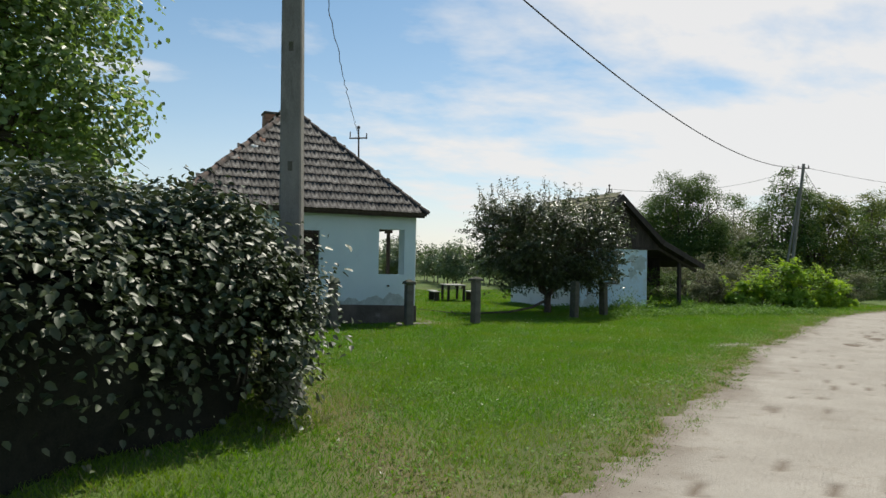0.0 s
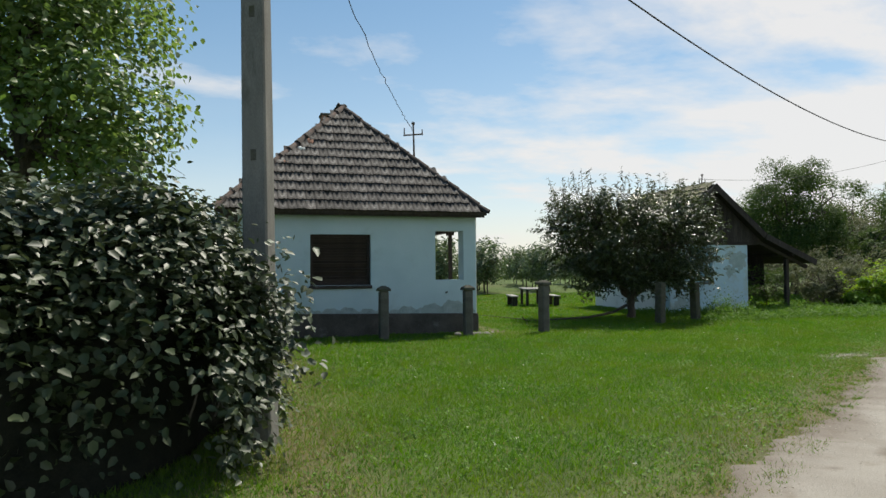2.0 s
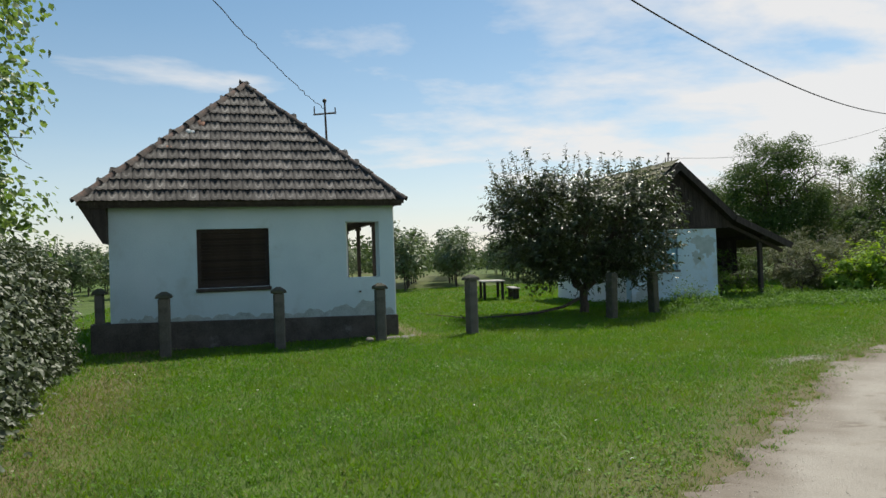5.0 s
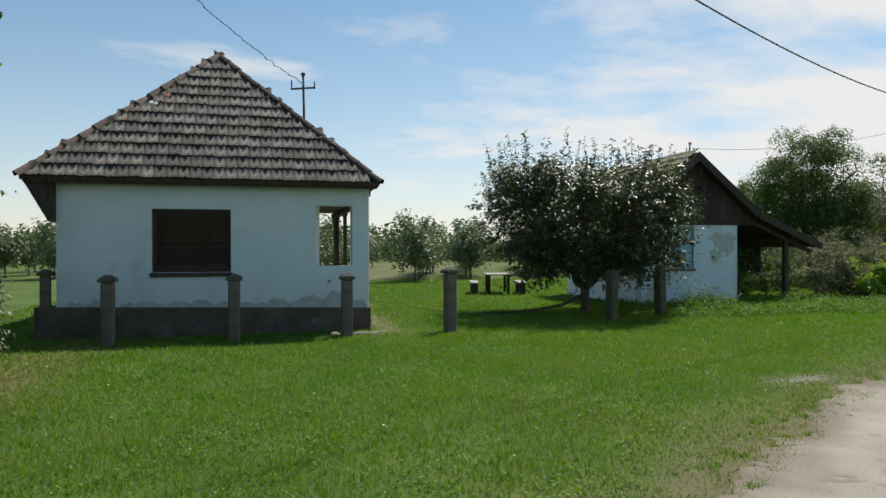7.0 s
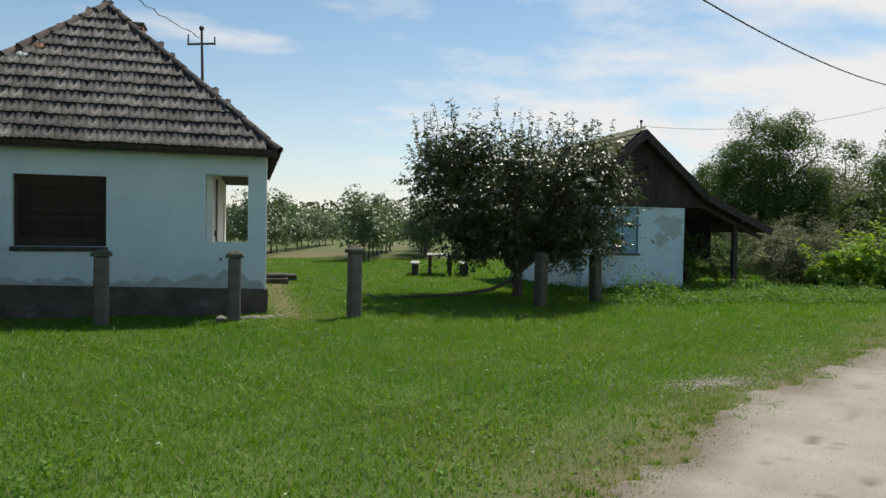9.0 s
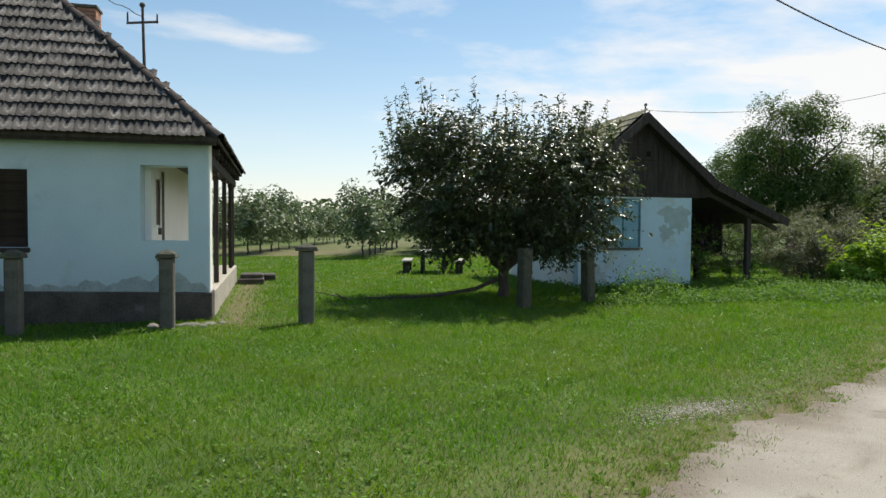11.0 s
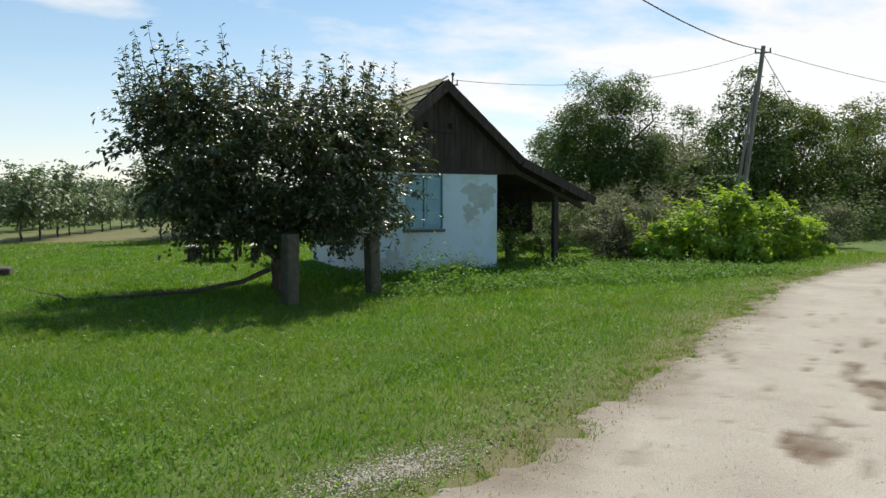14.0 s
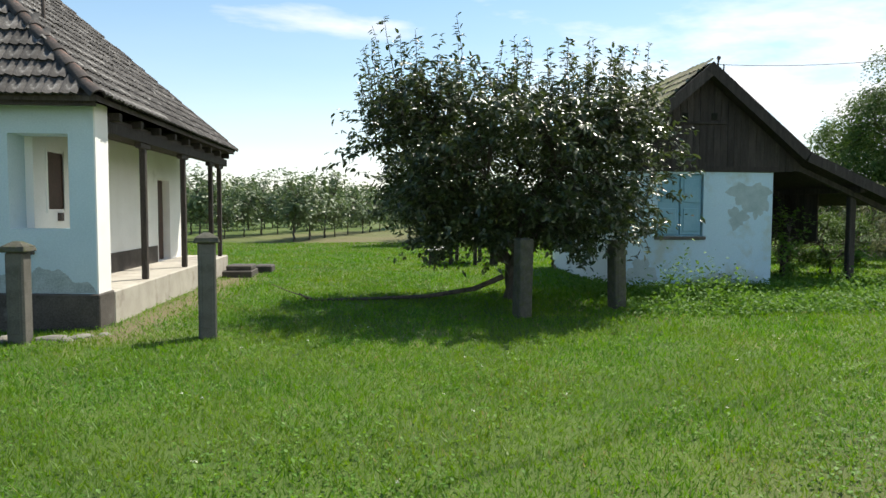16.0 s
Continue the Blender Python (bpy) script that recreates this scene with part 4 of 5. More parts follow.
tubes("shaft", [([(36.5, 9.25, -0.2), (36.6, 9.2, 4.15)], [0.11, 0.085])], M_POLE, far, 8)
tubes("lamp_arm", [([(36.6, 9.2, 4.05), (36.2, 9.0, 4.3), (35.8, 8.8, 4.3)], [0.03, 0.03, 0.06])], M_STEEL, far, 6)


def mast(base, top, arm, label):
    m = thing("service_mast", label, "mast")
    tubes("pole", [([base, top], [0.028, 0.022])], M_STEEL, m, 8)
    z = top[2] - 0.30
    tubes("crossarm", [([(top[0] - arm, top[1], z - 0.03), (top[0] + arm, top[1], z + 0.03)], [0.022, 0.022])], M_STEEL, m, 6)
    for s in (-1, 1):
        tubes("insulator", [([(top[0] + s * arm * .93, top[1], z), (top[0] + s * arm * .93, top[1], z + 0.16)], [0.018, 0.014])], M_STEEL, m, 6)
    bm = bmesh.new()
    bmesh.ops.create_uvsphere(bm, u_segments=8, v_segments=6, radius=0.05, matrix=Matrix.Translation(top))
    part("knob", bm, M_STEEL, m)
    return m


mast((-1.20, 1.41, 4.05), (-1.23, 1.41, 5.40), 0.26, "thin steel service mast with crossarm on the house roof")
mast((11.3, 6.3, 3.1), (11.48, 6.35, 5.1), 0.14, "thin steel service mast on the shed roof")


def wire(name, a, b, sag, r, label, n=28, kink=0.0):
    t = np.linspace(0, 1, n)
    a, b = np.array(a), np.array(b)
    p = a + (b - a) * t[:, None]
    p[:, 2] -= sag * 4 * t * (1 - t)
    p[1:-1] += rng.normal(size=(n - 2, 3)) * kink
    o = tubes(name, [(p, np.full(n, r))], M_WIRE, None, 5)
    return tagged(o, label, "cable")


wire("overhead_cable", (-6.913, -10.254, 7.052), tuple(UP - Vector((0, 0, 0.12))), 1.37, 0.015, "thick black overhead cable sagging between two utility poles", 60)
wire("service_wire", (-5.55, -9.8, 6.2), (-1.23, 1.41, 5.2), 0.34, 0.0075, "thin kinked service wire from pole to house mast", 60, 0.012)
wire("service_wire", tuple(UP - Vector((0.2, 0, 0.2))), (11.48, 6.35, 4.95), 0.5, 0.007, "thin service wire from utility pole to shed", 40)
wire("overhead_cable", tuple(UP - Vector((0, 0, 0.15))), (52.0, 12.6, 8.1), 0.35, 0.010, "thin overhead cable running on along the road", 30)
wire("stay_wire", tuple(UP - Vector((0, 0, 0.25))), (26.5, 5.9, 3.2), 0.1, 0.012, "slanting stay wire of the utility pole", 8)

# ---- trees and hedge ----


def tree(name, label, base, trunk_h, trunk_r, centre, radii, clumps, per, size, material, aspect=0.5, spread=0.34, seed=1, shoots=0, low=-0.95, droop=0.3, lean=(0, 0), hollow=0.35, boxy=1.0, lump=1.0, shoot_len=1.0, lobes=12, core_part=0.3, ovate=False, kindof="tree", group="", shell=0):
    r = np.random.default_rng(seed)
    t = thing(name, label, kindof, group, at=Matrix.Translation(base))
    base, centre, radii = np.zeros(3), np.array(centre, float) - np.array(base, float), np.array(radii, float)
    fork = np.array([lean[0], lean[1], trunk_h])
    specs = [(branch(base - np.array([0, 0, 0.2]), fork, 5, 0, 0.02, r), np.linspace(trunk_r * 1.25, trunk_r * 0.85, 5))]
    c = r.normal(size=(clumps, 3))
    c /= np.linalg.norm(c, axis=1)[:, None]
    c = c[c[:, 2] > low]
    c = np.sign(c) * np.abs(c) ** boxy
    bumpy = 1 + lump * 0.16 * np.sin(c[:, 0] * 5 + seed) * np.cos(c[:, 1] * 4 + seed * 2) + lump * 0.12 * np.sin(c[:, 2] * 7 + c[:, 0] * 6 + seed)
    rad = (hollow + (1 - hollow) * r.uniform(0, 1, len(c)) ** 0.6) * bumpy
    cl = centre + c * radii * rad[:, None]
    if lobes:
        # billowing crown: leaf clumps gather in lobes at the ends of the limbs
        d0 = r.normal(size=(lobes * 4, 3))
        d0 /= np.linalg.norm(d0, axis=1)[:, None]
        pick = [d0[0]]
        for q in d0[1:]:
            if len(pick) < lobes and q[2] > low and min(np.linalg.norm(q - o) for o in pick) > 1.9 / math.sqrt(lobes):
                pick.append(q)
        lc = np.sign(pick) * np.abs(pick) ** boxy * r.uniform(0.52, 0.80, (len(pick), 1))
        lr = r.uniform(0.30, 0.48, len(pick))
        own = r.integers(0, len(pick), len(c))
        core = r.uniform(size=len(c)) < core_part
        cl = np.where(core[:, None], centre + c * radii * 0.62 * r.uniform(0.3, 1, (len(c), 1)), centre + radii * (lc[own] + c * lr[own][:, None] * r.uniform(0.45, 1.1, (len(c), 1))))
    nl = max(4, min(9, clumps // 25))
    limbs = []
    for k in range(nl):
        a = 2 * np.pi * k / nl + r.uniform(-.3, .3)
        tgt = centre + radii * np.array([math.cos(a) * 0.55, math.sin(a) * 0.55, r.uniform(0.0, 0.6)])
        p = branch(fork, tgt, 7, 0.05, 0.04, r)
        limbs.append(p)
        specs.append((p, np.linspace(trunk_r * 0.6, trunk_r * 0.12, 7)))
    allp = np.concatenate(limbs)
    for q in cl[:: max(1, len(cl) // (320 if ovate else 60))]:
        j = np.argmin(np.linalg.norm(allp - q, axis=1))
        specs.append((branch(allp[j], q, 4, 0.03, 0.05, r), np.linspace(trunk_r * 0.13 + 0.004, 0.004, 4)))
    lobe_at = None
    if shell:
        # leaves on the upper shells of many small lobes, dark hollows between them
        d0 = r.normal(size=(shell * 6, 3))
        d0 /= np.linalg.norm(d0, axis=1)[:, None]
        d0 = d0[d0[:, 2] > -0.92][: shell]
        egg = np.where(d0[:, 2:3] > 0, 1 - 0.30 * d0[:, 2:3] ** 2, 1.0)
        lob = centre + d0 * radii * np.concatenate([egg, egg, np.ones_like(egg)], 1) * r.uniform(0.50, 0.88, (len(d0), 1))
        lobr = r.uniform(0.20, 0.36, len(d0)) * float(np.mean(radii))
        nlf = clumps * per
        own = r.integers(0, len(lob), nlf)
        dd = r.normal(size=(nlf, 3)) + (lob[own] - centre) / radii * 0.9 + np.array([0, 0, 0.45])
        dd /= np.linalg.norm(dd, axis=1)[:, None]
        pos = lob[own] + dd * (lobr[own] * r.uniform(0.55, 1.12, nlf) * (1 + 0.22 * np.sin(dd[:, 0] * 6 + own) * np.cos(dd[:, 1] * 5 + own * 2)))[:, None] * np.array([1, 1, 0.8])
        inner = r.uniform(size=nlf) < core_part
        pos = np.where(inner[:, None], centre + np.clip(r.normal(size=(nlf, 3)), -1.6, 1.6) * radii * 0.32, pos)
        lobe_at = np.where(inner[:, None], centre - np.array([0, 0, 1.0]), lob[own])
    else:
        pos = np.repeat(cl, per, axis=0) + np.clip(r.normal(size=(len(cl) * per, 3)), -1.9, 1.9) * spread * np.array([1, 1, 0.8])
    extra = []
    for k in range(shoots):
        a = r.uniform(0, 2 * np.pi)
        q = math.sqrt(r.uniform(0, 0.9))
        s0 = centre + radii * np.array([math.cos(a) * q, math.sin(a) * q, math.sqrt(max(0, 1 - q * q)) * 0.82])
        s1 = s0 + np.array([r.normal() * 0.22 + 0.2 * math.cos(a) * q, r.normal() * 0.22 + 0.2 * math.sin(a) * q, r.uniform(0.45, 1.0) * shoot_len])
        j = np.argmin(np.linalg.norm(allp - s0, axis=1))
        p = np.concatenate([branch(allp[j], s0, 4, 0.02, 0.03, r)[:-1], branch(s0, s1, 5, 0, 0.02, r)])
        specs.append((p, np.linspace(0.016, 0.003, 8)))
        tt = r.uniform(0, 1, 30)[:, None]
        extra.append(s0 + (s1 - s0) * tt + r.normal(size=(30, 3)) * 0.07)
    if extra:
        if shell:
            lobe_at = np.concatenate([lobe_at] + [e - np.array([0, 0, 0.2]) for e in extra])
        pos = np.concatenate([pos] + extra)
    if shell:
        lobe_at = lobe_at[pos[:, 2] > 0.12]
    pos = pos[pos[:, 2] > 0.12]
    tubes("trunk", specs, M_TRUNK, t, 6 if trunk_r > 0.13 else 4)
    away = (pos - lobe_at) if shell else (pos - centre) / radii
    away /= np.linalg.norm(away, axis=1)[:, None] + 1e-6
    v, f = leaf_arrays(pos, size, aspect, droop, r, 0.35, away * 0.55 + np.array([0, 0, 0.45]), ovate)
    from_arrays("crown", v, f, material, t)
    return t


def plum_tree():
    """Fruit tree: short trunk, spreading limbs, leafy sprays round a dense core, upright shoots on a flat top."""
    r = np.random.default_rng(14)
    t = thing("plum_tree", "bushy dark-leaved fruit tree with upright shoots on a short trunk", "tree", at=Matrix.Translation((5.83, 2.41, 0)))
    cen, rad = np.array([-0.08, -0.06, 2.12]), np.array([2.62, 2.3, 1.55])

    def squash(p):
        k = np.where(p[..., 0:1] < 0.3, np.clip(0.45 + 0.55 * (p[..., 2:3] - 0.5) / 1.7, 0.42, 1.0), np.clip(0.55 + 0.45 * (p[..., 2:3] - 0.35) / 1.0, 0.45, 1.0))
        return np.concatenate([p[..., :2] * k, p[..., 2:]], -1)

    fork = np.array([0.02, 0.0, 0.62])
    specs = [(branch((0.05, 0, -0.2), fork, 5, 0, 0.02, r), np.array([0.17, 0.14, 0.125, 0.12, 0.12]))]
    limbs = []
    for k in range(9):
        a = 2 * np.pi * k / 9 + r.uniform(-.25, .25)
        tgt = cen + rad * np.array([math.cos(a) * 0.6, math.sin(a) * 0.6, r.uniform(-0.1, 0.65)])
        p = branch(fork, tgt, 9, 0.08, 0.035, r)
        limbs.append(p)
        specs.append((p, np.linspace(0.08, 0.018, 9)))
    joints = np.concatenate([p[2:] for p in limbs])
    pos, along, out = [], [], []

    def leaves_on(p0, p1, n, lift):
        q = r.uniform(0.05, 1.0, n)[:, None]
        ax = (p1 - p0) / (np.linalg.norm(p1 - p0) + 1e-6)
        pos.append(p0 + (p1 - p0) * q + r.normal(size=(n, 3)) * 0.018)
        along.append(ax * 0.7 + r.normal(size=(n, 3)) * 0.55 + np.array([0, 0, lift]))
        out.append(np.tile(np.array([0, 0, 0.75]) + 0.35 * (p1 - cen) / rad, (n, 1)) + r.normal(size=(n, 3)) * 0.3)

    for k in range(330):
        d = r.normal(size=3)
        d /= np.linalg.norm(d)
        if d[2] < -0.80:
            continue
        d = np.sign(d) * np.abs(d) ** 0.72
        bump = 0.92 + 0.13 * math.sin(d[0] * 5 + 1.3) * math.cos(d[2] * 4) + 0.08 * math.sin(d[1] * 6 + d[0] * 3) + r.normal() * 0.06
        tip = squash(cen + rad * d * bump)
        j = joints[np.argmin(np.linalg.norm(joints - (cen + (tip - cen) * 0.5), axis=1))]
        stem = branch(j, tip, 7, 0.10, 0.03, r)
        specs.append((stem, np.linspace(0.014, 0.003, 7)))
        for m in range(3, 7):
            for _q in range(2):
                e = stem[m] + r.normal(size=3) * np.array([0.26, 0.26, 0.17]) + 0.16 * (tip - j) / (np.linalg.norm(tip - j) + 1e-6)
                leaves_on(stem[m], e, 11, -0.35)
        leaves_on(stem[4], tip, 14, -0.2)
    # dense shaded inside of the crown
    n = 15000
    d = r.normal(size=(n, 3))
    d /= np.linalg.norm(d, axis=1)[:, None]
    c = squash(cen + rad * np.sign(d) * np.abs(d) ** 0.75 * (r.uniform(0.1, 1, (n, 1)) ** 0.5) * 0.80)
    pos.append(c)
    along.append(r.normal(size=(n, 3)) + np.array([0, 0, -0.4]))
    out.append(r.normal(size=(n, 3)) * 0.5 + np.array([0, 0, 0.6]))
    # upright water shoots on top
    for k in range(125):
        a, q = r.uniform(0, 2 * np.pi), math.sqrt(r.uniform(0, 1.0))
        s0 = cen + np.array([rad[0] * math.cos(a) * q * 0.93, rad[1] * math.sin(a) * q * 0.93, rad[2] * (0.60 + 0.28 * math.sqrt(1 - q * q))])
        s1 = s0 + np.array([r.normal() * 0.13 + 0.22 * math.cos(a) * q, r.normal() * 0.13 + 0.22 * math.sin(a) * q, r.uniform(0.3, 1.0) ** 1.3 * (0.75 + 0.45 * (math.sin(a * 2 + 0.7) > 0.2))])
        stem = branch(s0 - np.array([0, 0, 0.35]), s1, 6, 0, 0.02, r)
        specs.append((stem, np.linspace(0.010, 0.003, 6)))
        for m in range(1, 6):
            leaves_on(stem[m - 1], stem[m], 8, 0.10)
    pos, along, out = np.concatenate(pos), np.concatenate(along), np.concatenate(out)
    ok = pos[:, 2] > 0.55
    tubes("trunk", specs, M_TRUNK, t, 5)
    v, f = leaf_arrays(pos[ok], 0.105, 0.46, 0.15, r, 0.35, out[ok], True, along[ok])
    from_arrays("crown", v, f, M_FRUIT, t)
    return t


plum_tree()
tree("poplar_tree", "tall broad-leaved poplar behind the hedge", (-10.0, -0.4, 0), 2.2, 0.24, (-9.95, -0.4, 5.7), (3.25, 3.1, 5.4), 820, 34, 0.14, M_POPLAR, 0.85, 0.27, 5, 0, low=-0.98, droop=0.5, core_part=0.10, ovate=True, shell=80)


def hedge():
    r = np.random.default_rng(21)
    t = thing("lilac_hedge", "dense overgrown lilac hedge with glossy grey-green leaves", "hedge")
    # spine of the hedge, from the house towards the road and then along it
    spine = np.array([(-7.0, -1.6), (-6.9, -5.0), (-6.75, -7.6), (-7.10, -9.35), (-8.55, -10.65), (-11.85, -12.65), (-15.3, -14.7)])
    half = np.array([0.95, 1.05, 1.3, 1.7, 1.75, 1.8, 1.8])
    top = np.array([1.85, 1.95, 2.05, 2.17, 1.98, 1.9, 1.9])
    seg = np.concatenate([[0], np.cumsum(np.hypot(*np.diff(spine, axis=0).T))])
    n = 5200
    s = r.uniform(0, seg[-1], n)
    cx, cy = np.interp(s, seg, spine[:, 0]), np.interp(s, seg, spine[:, 1])
    tx, ty = np.interp(s + .3, seg, spine[:, 0]) - np.interp(s - .3, seg, spine[:, 0]), np.interp(s + .3, seg, spine[:, 1]) - np.interp(s - .3, seg, spine[:, 1])
    ln = np.hypot(tx, ty)
    nx, ny = ty / ln, -tx / ln
    hw, tp = np.interp(s, seg, half), np.interp(s, seg, top)
    a = r.uniform(-0.15, np.pi + 0.15, n)
    lump = 1 + 0.05 * np.sin(s * 2.1) + 0.05 * np.sin(s * 5.3 + a * 3)
    ca, sa = np.cos(a), np.clip(np.sin(a), 0, 1)
    off = np.sign(ca) * np.abs(ca) ** 0.6 * hw * lump
    z = 0.12 + (tp * lump - 0.12) * sa ** 0.62 * r.uniform(0.86, 1.03, n)
    low = r.uniform(size=n) < 0.24
    z = np.where(low & (np.abs(ca) > 0.25), r.uniform(0.1, 1.0, n) * z, z)
    c = np.stack([cx + nx * off, cy + ny * off, z], 1)
    nrm = np.stack([nx * ca, ny * ca, 0.9 * sa + 0.05], 1)
    nrm[low & (np.abs(ca) > 0.25)] *= np.array([1, 1, 0.25])
    # closed, gently bumpy top
    n2 = 4200
    s2 = r.uniform(0, seg[-1], n2)
    u2 = r.uniform(-0.97, 0.97, n2)
    tx, ty = np.interp(s2 + .3, seg, spine[:, 0]) - np.interp(s2 - .3, seg, spine[:, 0]), np.interp(s2 + .3, seg, spine[:, 1]) - np.interp(s2 - .3, seg, spine[:, 1])
    ln = np.hypot(tx, ty)
    hw2, tp2 = np.interp(s2, seg, half), np.interp(s2, seg, top)
    z2 = 0.12 + (tp2 * (1 + 0.05 * np.sin(s2 * 3.1 + u2 * 4)) - 0.12) * (1 - np.abs(u2) ** 3.3) ** 0.31
    c = np.concatenate([c, np.stack([np.interp(s2, seg, spine[:, 0]) + ty / ln * u2 * hw2, np.interp(s2, seg, spine[:, 1]) - tx / ln * u2 * hw2, z2 + r.normal(size=n2) * 0.05], 1)])
    nrm = np.concatenate([nrm, np.stack([ty / ln * u2 * 0.9, -tx / ln * u2 * 0.9, np.full(n2, 0.9)], 1)])
    # rounded end by the pole
    e = r.normal(size=(420, 3))
    e /= np.linalg.norm(e, axis=1)[:, None]
    e = np.abs(e) * np.array([1, 1, 1]) * np.sign(e) ** np.array([1, 1, 2])
    c = np.concatenate([c, np.array([-6.45, -10.2, 0.15]) + e * np.array([1.0, 0.95, 2.0])])
    nrm = np.concatenate([nrm, e, np.tile([[0.5, -0.5, 0.6]], (129, 1))])
    # sprigs that lap round the pole
    c = np.concatenate([c, np.array([-5.62, -10.02, 1.22]) + r.normal(size=(120, 3)) * np.array([0.17, 0.12, 0.27]), np.array([-5.28, -9.95, 0.95]) + r.normal(size=(9, 3)) * np.array([0.08, 0.06, 0.12])])
    # the foot is drawn in under the overhanging top
    sx, sy = np.interp(np.linspace(0, seg[-1], 300), seg, spine[:, 0]), np.interp(np.linspace(0, seg[-1], 300), seg, spine[:, 1])
    near = np.argmin((c[:, 0:1] - sx[None]) ** 2 + (c[:, 1:2] - sy[None]) ** 2, axis=1)
    draw = np.where((c[:, 0] > -5.95) | (c[:, 1] > -8.8), 1.0, 0.80 + 0.20 * np.clip(c[:, 2] / 1.4, 0, 1))
    c[:, 0] = sx[near] + (c[:, 0] - sx[near]) * draw
    c[:, 1] = sy[near] + (c[:, 1] - sy[near]) * draw
    per = 15
    pos = np.repeat(c, per, axis=0) + r.normal(size=(len(c) * per, 3)) * 0.105
    pos[:, 2] = np.maximum(pos[:, 2], 0.05)
    nrm = np.repeat(nrm, per, axis=0)
    # fewer leaves low down on the road side, baring the near-black shell
    leafy = r.uniform(size=len(pos)) < np.where((pos[:, 1] < -8.8) & (pos[:, 0] < -5.75), np.clip(0.03 + 0.48 * pos[:, 2] ** 1.5, 0.03, 1), 1.0)
    pos, nrm = pos[leafy], nrm[leafy]
    nrm /= np.linalg.norm(nrm, axis=1)[:, None] + 1e-6
    v, f = leaf_arrays(pos, 0.084, 0.72, 0.7, r, 0.5, nrm * 0.5 + np.array([0, 0, 0.5]), True)
    from_arrays("foliage", v, f, M_HEDGE, t)
    # dark inner twigs
    sp = []
    for k in range(420):
        q = r.uniform(0, seg[-1])
        b0 = np.array([np.interp(q, seg, spine[:, 0]) + r.normal() * .25, np.interp(q, seg, spine[:, 1]) + r.normal() * .25, -0.1])
        b1 = b0 + np.array([r.normal() * 0.2, r.normal() * 0.2, np.interp(q, seg, top) * r.uniform(0.6, 0.88)])
        sp.append((branch(b0, b1, 5, 0, 0.04, r), np.linspace(0.03, 0.006, 5)))
    tubes("stems", sp, M_TRUNK, t, 5)
    # near-black shell standing for the shade inside; also stops light passing through
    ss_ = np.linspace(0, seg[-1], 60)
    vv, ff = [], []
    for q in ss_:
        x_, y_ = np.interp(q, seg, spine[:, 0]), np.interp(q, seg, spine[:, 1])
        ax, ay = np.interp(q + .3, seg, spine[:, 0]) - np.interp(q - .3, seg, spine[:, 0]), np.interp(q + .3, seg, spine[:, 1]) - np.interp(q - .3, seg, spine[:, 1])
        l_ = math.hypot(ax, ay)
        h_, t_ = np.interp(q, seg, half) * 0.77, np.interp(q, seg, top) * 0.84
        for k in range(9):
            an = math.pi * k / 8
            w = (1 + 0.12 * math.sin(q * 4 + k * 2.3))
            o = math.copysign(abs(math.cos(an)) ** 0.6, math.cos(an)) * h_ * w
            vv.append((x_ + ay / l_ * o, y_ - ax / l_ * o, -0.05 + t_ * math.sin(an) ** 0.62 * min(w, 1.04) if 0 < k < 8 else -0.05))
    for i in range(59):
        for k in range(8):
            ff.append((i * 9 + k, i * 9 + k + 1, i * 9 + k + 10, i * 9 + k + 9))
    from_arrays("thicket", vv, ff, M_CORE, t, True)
    return t


hedge()

# wood on the far side: big acacia, mixed trees, shrubs along the road
tree("acacia_tree", "large dense green acacia tree behind the shed", (23.5, 14.4, 0), 1.6, 0.2, (23.5, 14.4, 4.0), (3.4, 3.2, 3.6), 900, 66, 0.125, M_ACACIA, 0.5, 0.24, 31, 0, low=-1, core_part=0.16, shell=74)
for k, (x, y, h, rr, m) in enumerate(((27.6, 14.5, 5.0, 2.2, M_DRYW), (26.6, 11.4, 3.6, 1.9, M_ACACIA), (30.2, 12.6, 7.9, 2.5, M_ACACIA), (33.0, 12.8, 7.0, 2.4, M_OLIVE), (36, 13.4, 6.4, 2.7, M_ACACIA), (40, 13.6, 7.4, 3.2, M_OLIVE), (45, 15.6, 7.8, 3.0, M_ACACIA), (51, 15, 4.8, 3.0, M_ACACIA), (56, 13, 4.4, 3.0, M_ACACIA), (63, 13.0, 4.6, 3.6, M_ACACIA), (43, 11.6, 4.2, 2.4, M_ACACIA), (33, 19, 7.2, 3.2, M_ACACIA), (19.5, 24, 4.5, 3.0, M_ORCH), (26, 21, 5.0, 3.0, M_ACACIA), (49, 11.2, 5.2, 2.8, M_ACACIA), (38.0, 10.2, 4.0, 2.2, M_OLIVE))):
    tree("roadside_tree", "dense green roadside tree in a mixed thicket" if m is not M_DRYW else "thinly leaved greyish roadside tree", (x, y, 0), h * 0.2, 0.16, (x, y, h * 0.52), (rr, rr, h * 0.50), 300, 36, 0.175, m, 0.5, 0.30, 40 + k, 6 if k in (0, 2) else 0, low=-1, lump=1.7, group="thicket along the road", core_part=0.12, shell=34 if m is not M_DRYW else 0)

# low undergrowth that closes the foot of the thicket
gu = np.random.default_rng(61)
nu = 900
uq = gu.uniform(0, 1, nu)
ux = 22.5 + uq ** 1.3 * 46
uy = np.interp(ux, [22, 32, 45, 70], [7.6, 8.2, 9.2, 10.2]) + np.abs(gu.normal(size=nu)) * 2.2
uh = (0.9 + 1.5 * gu.uniform(size=nu)) * np.interp(ux, [22, 40, 70], [0.9, 1.25, 1.7])
per_u = 56
du = gu.normal(size=(nu * per_u, 3))
du /= np.linalg.norm(du, axis=1)[:, None]
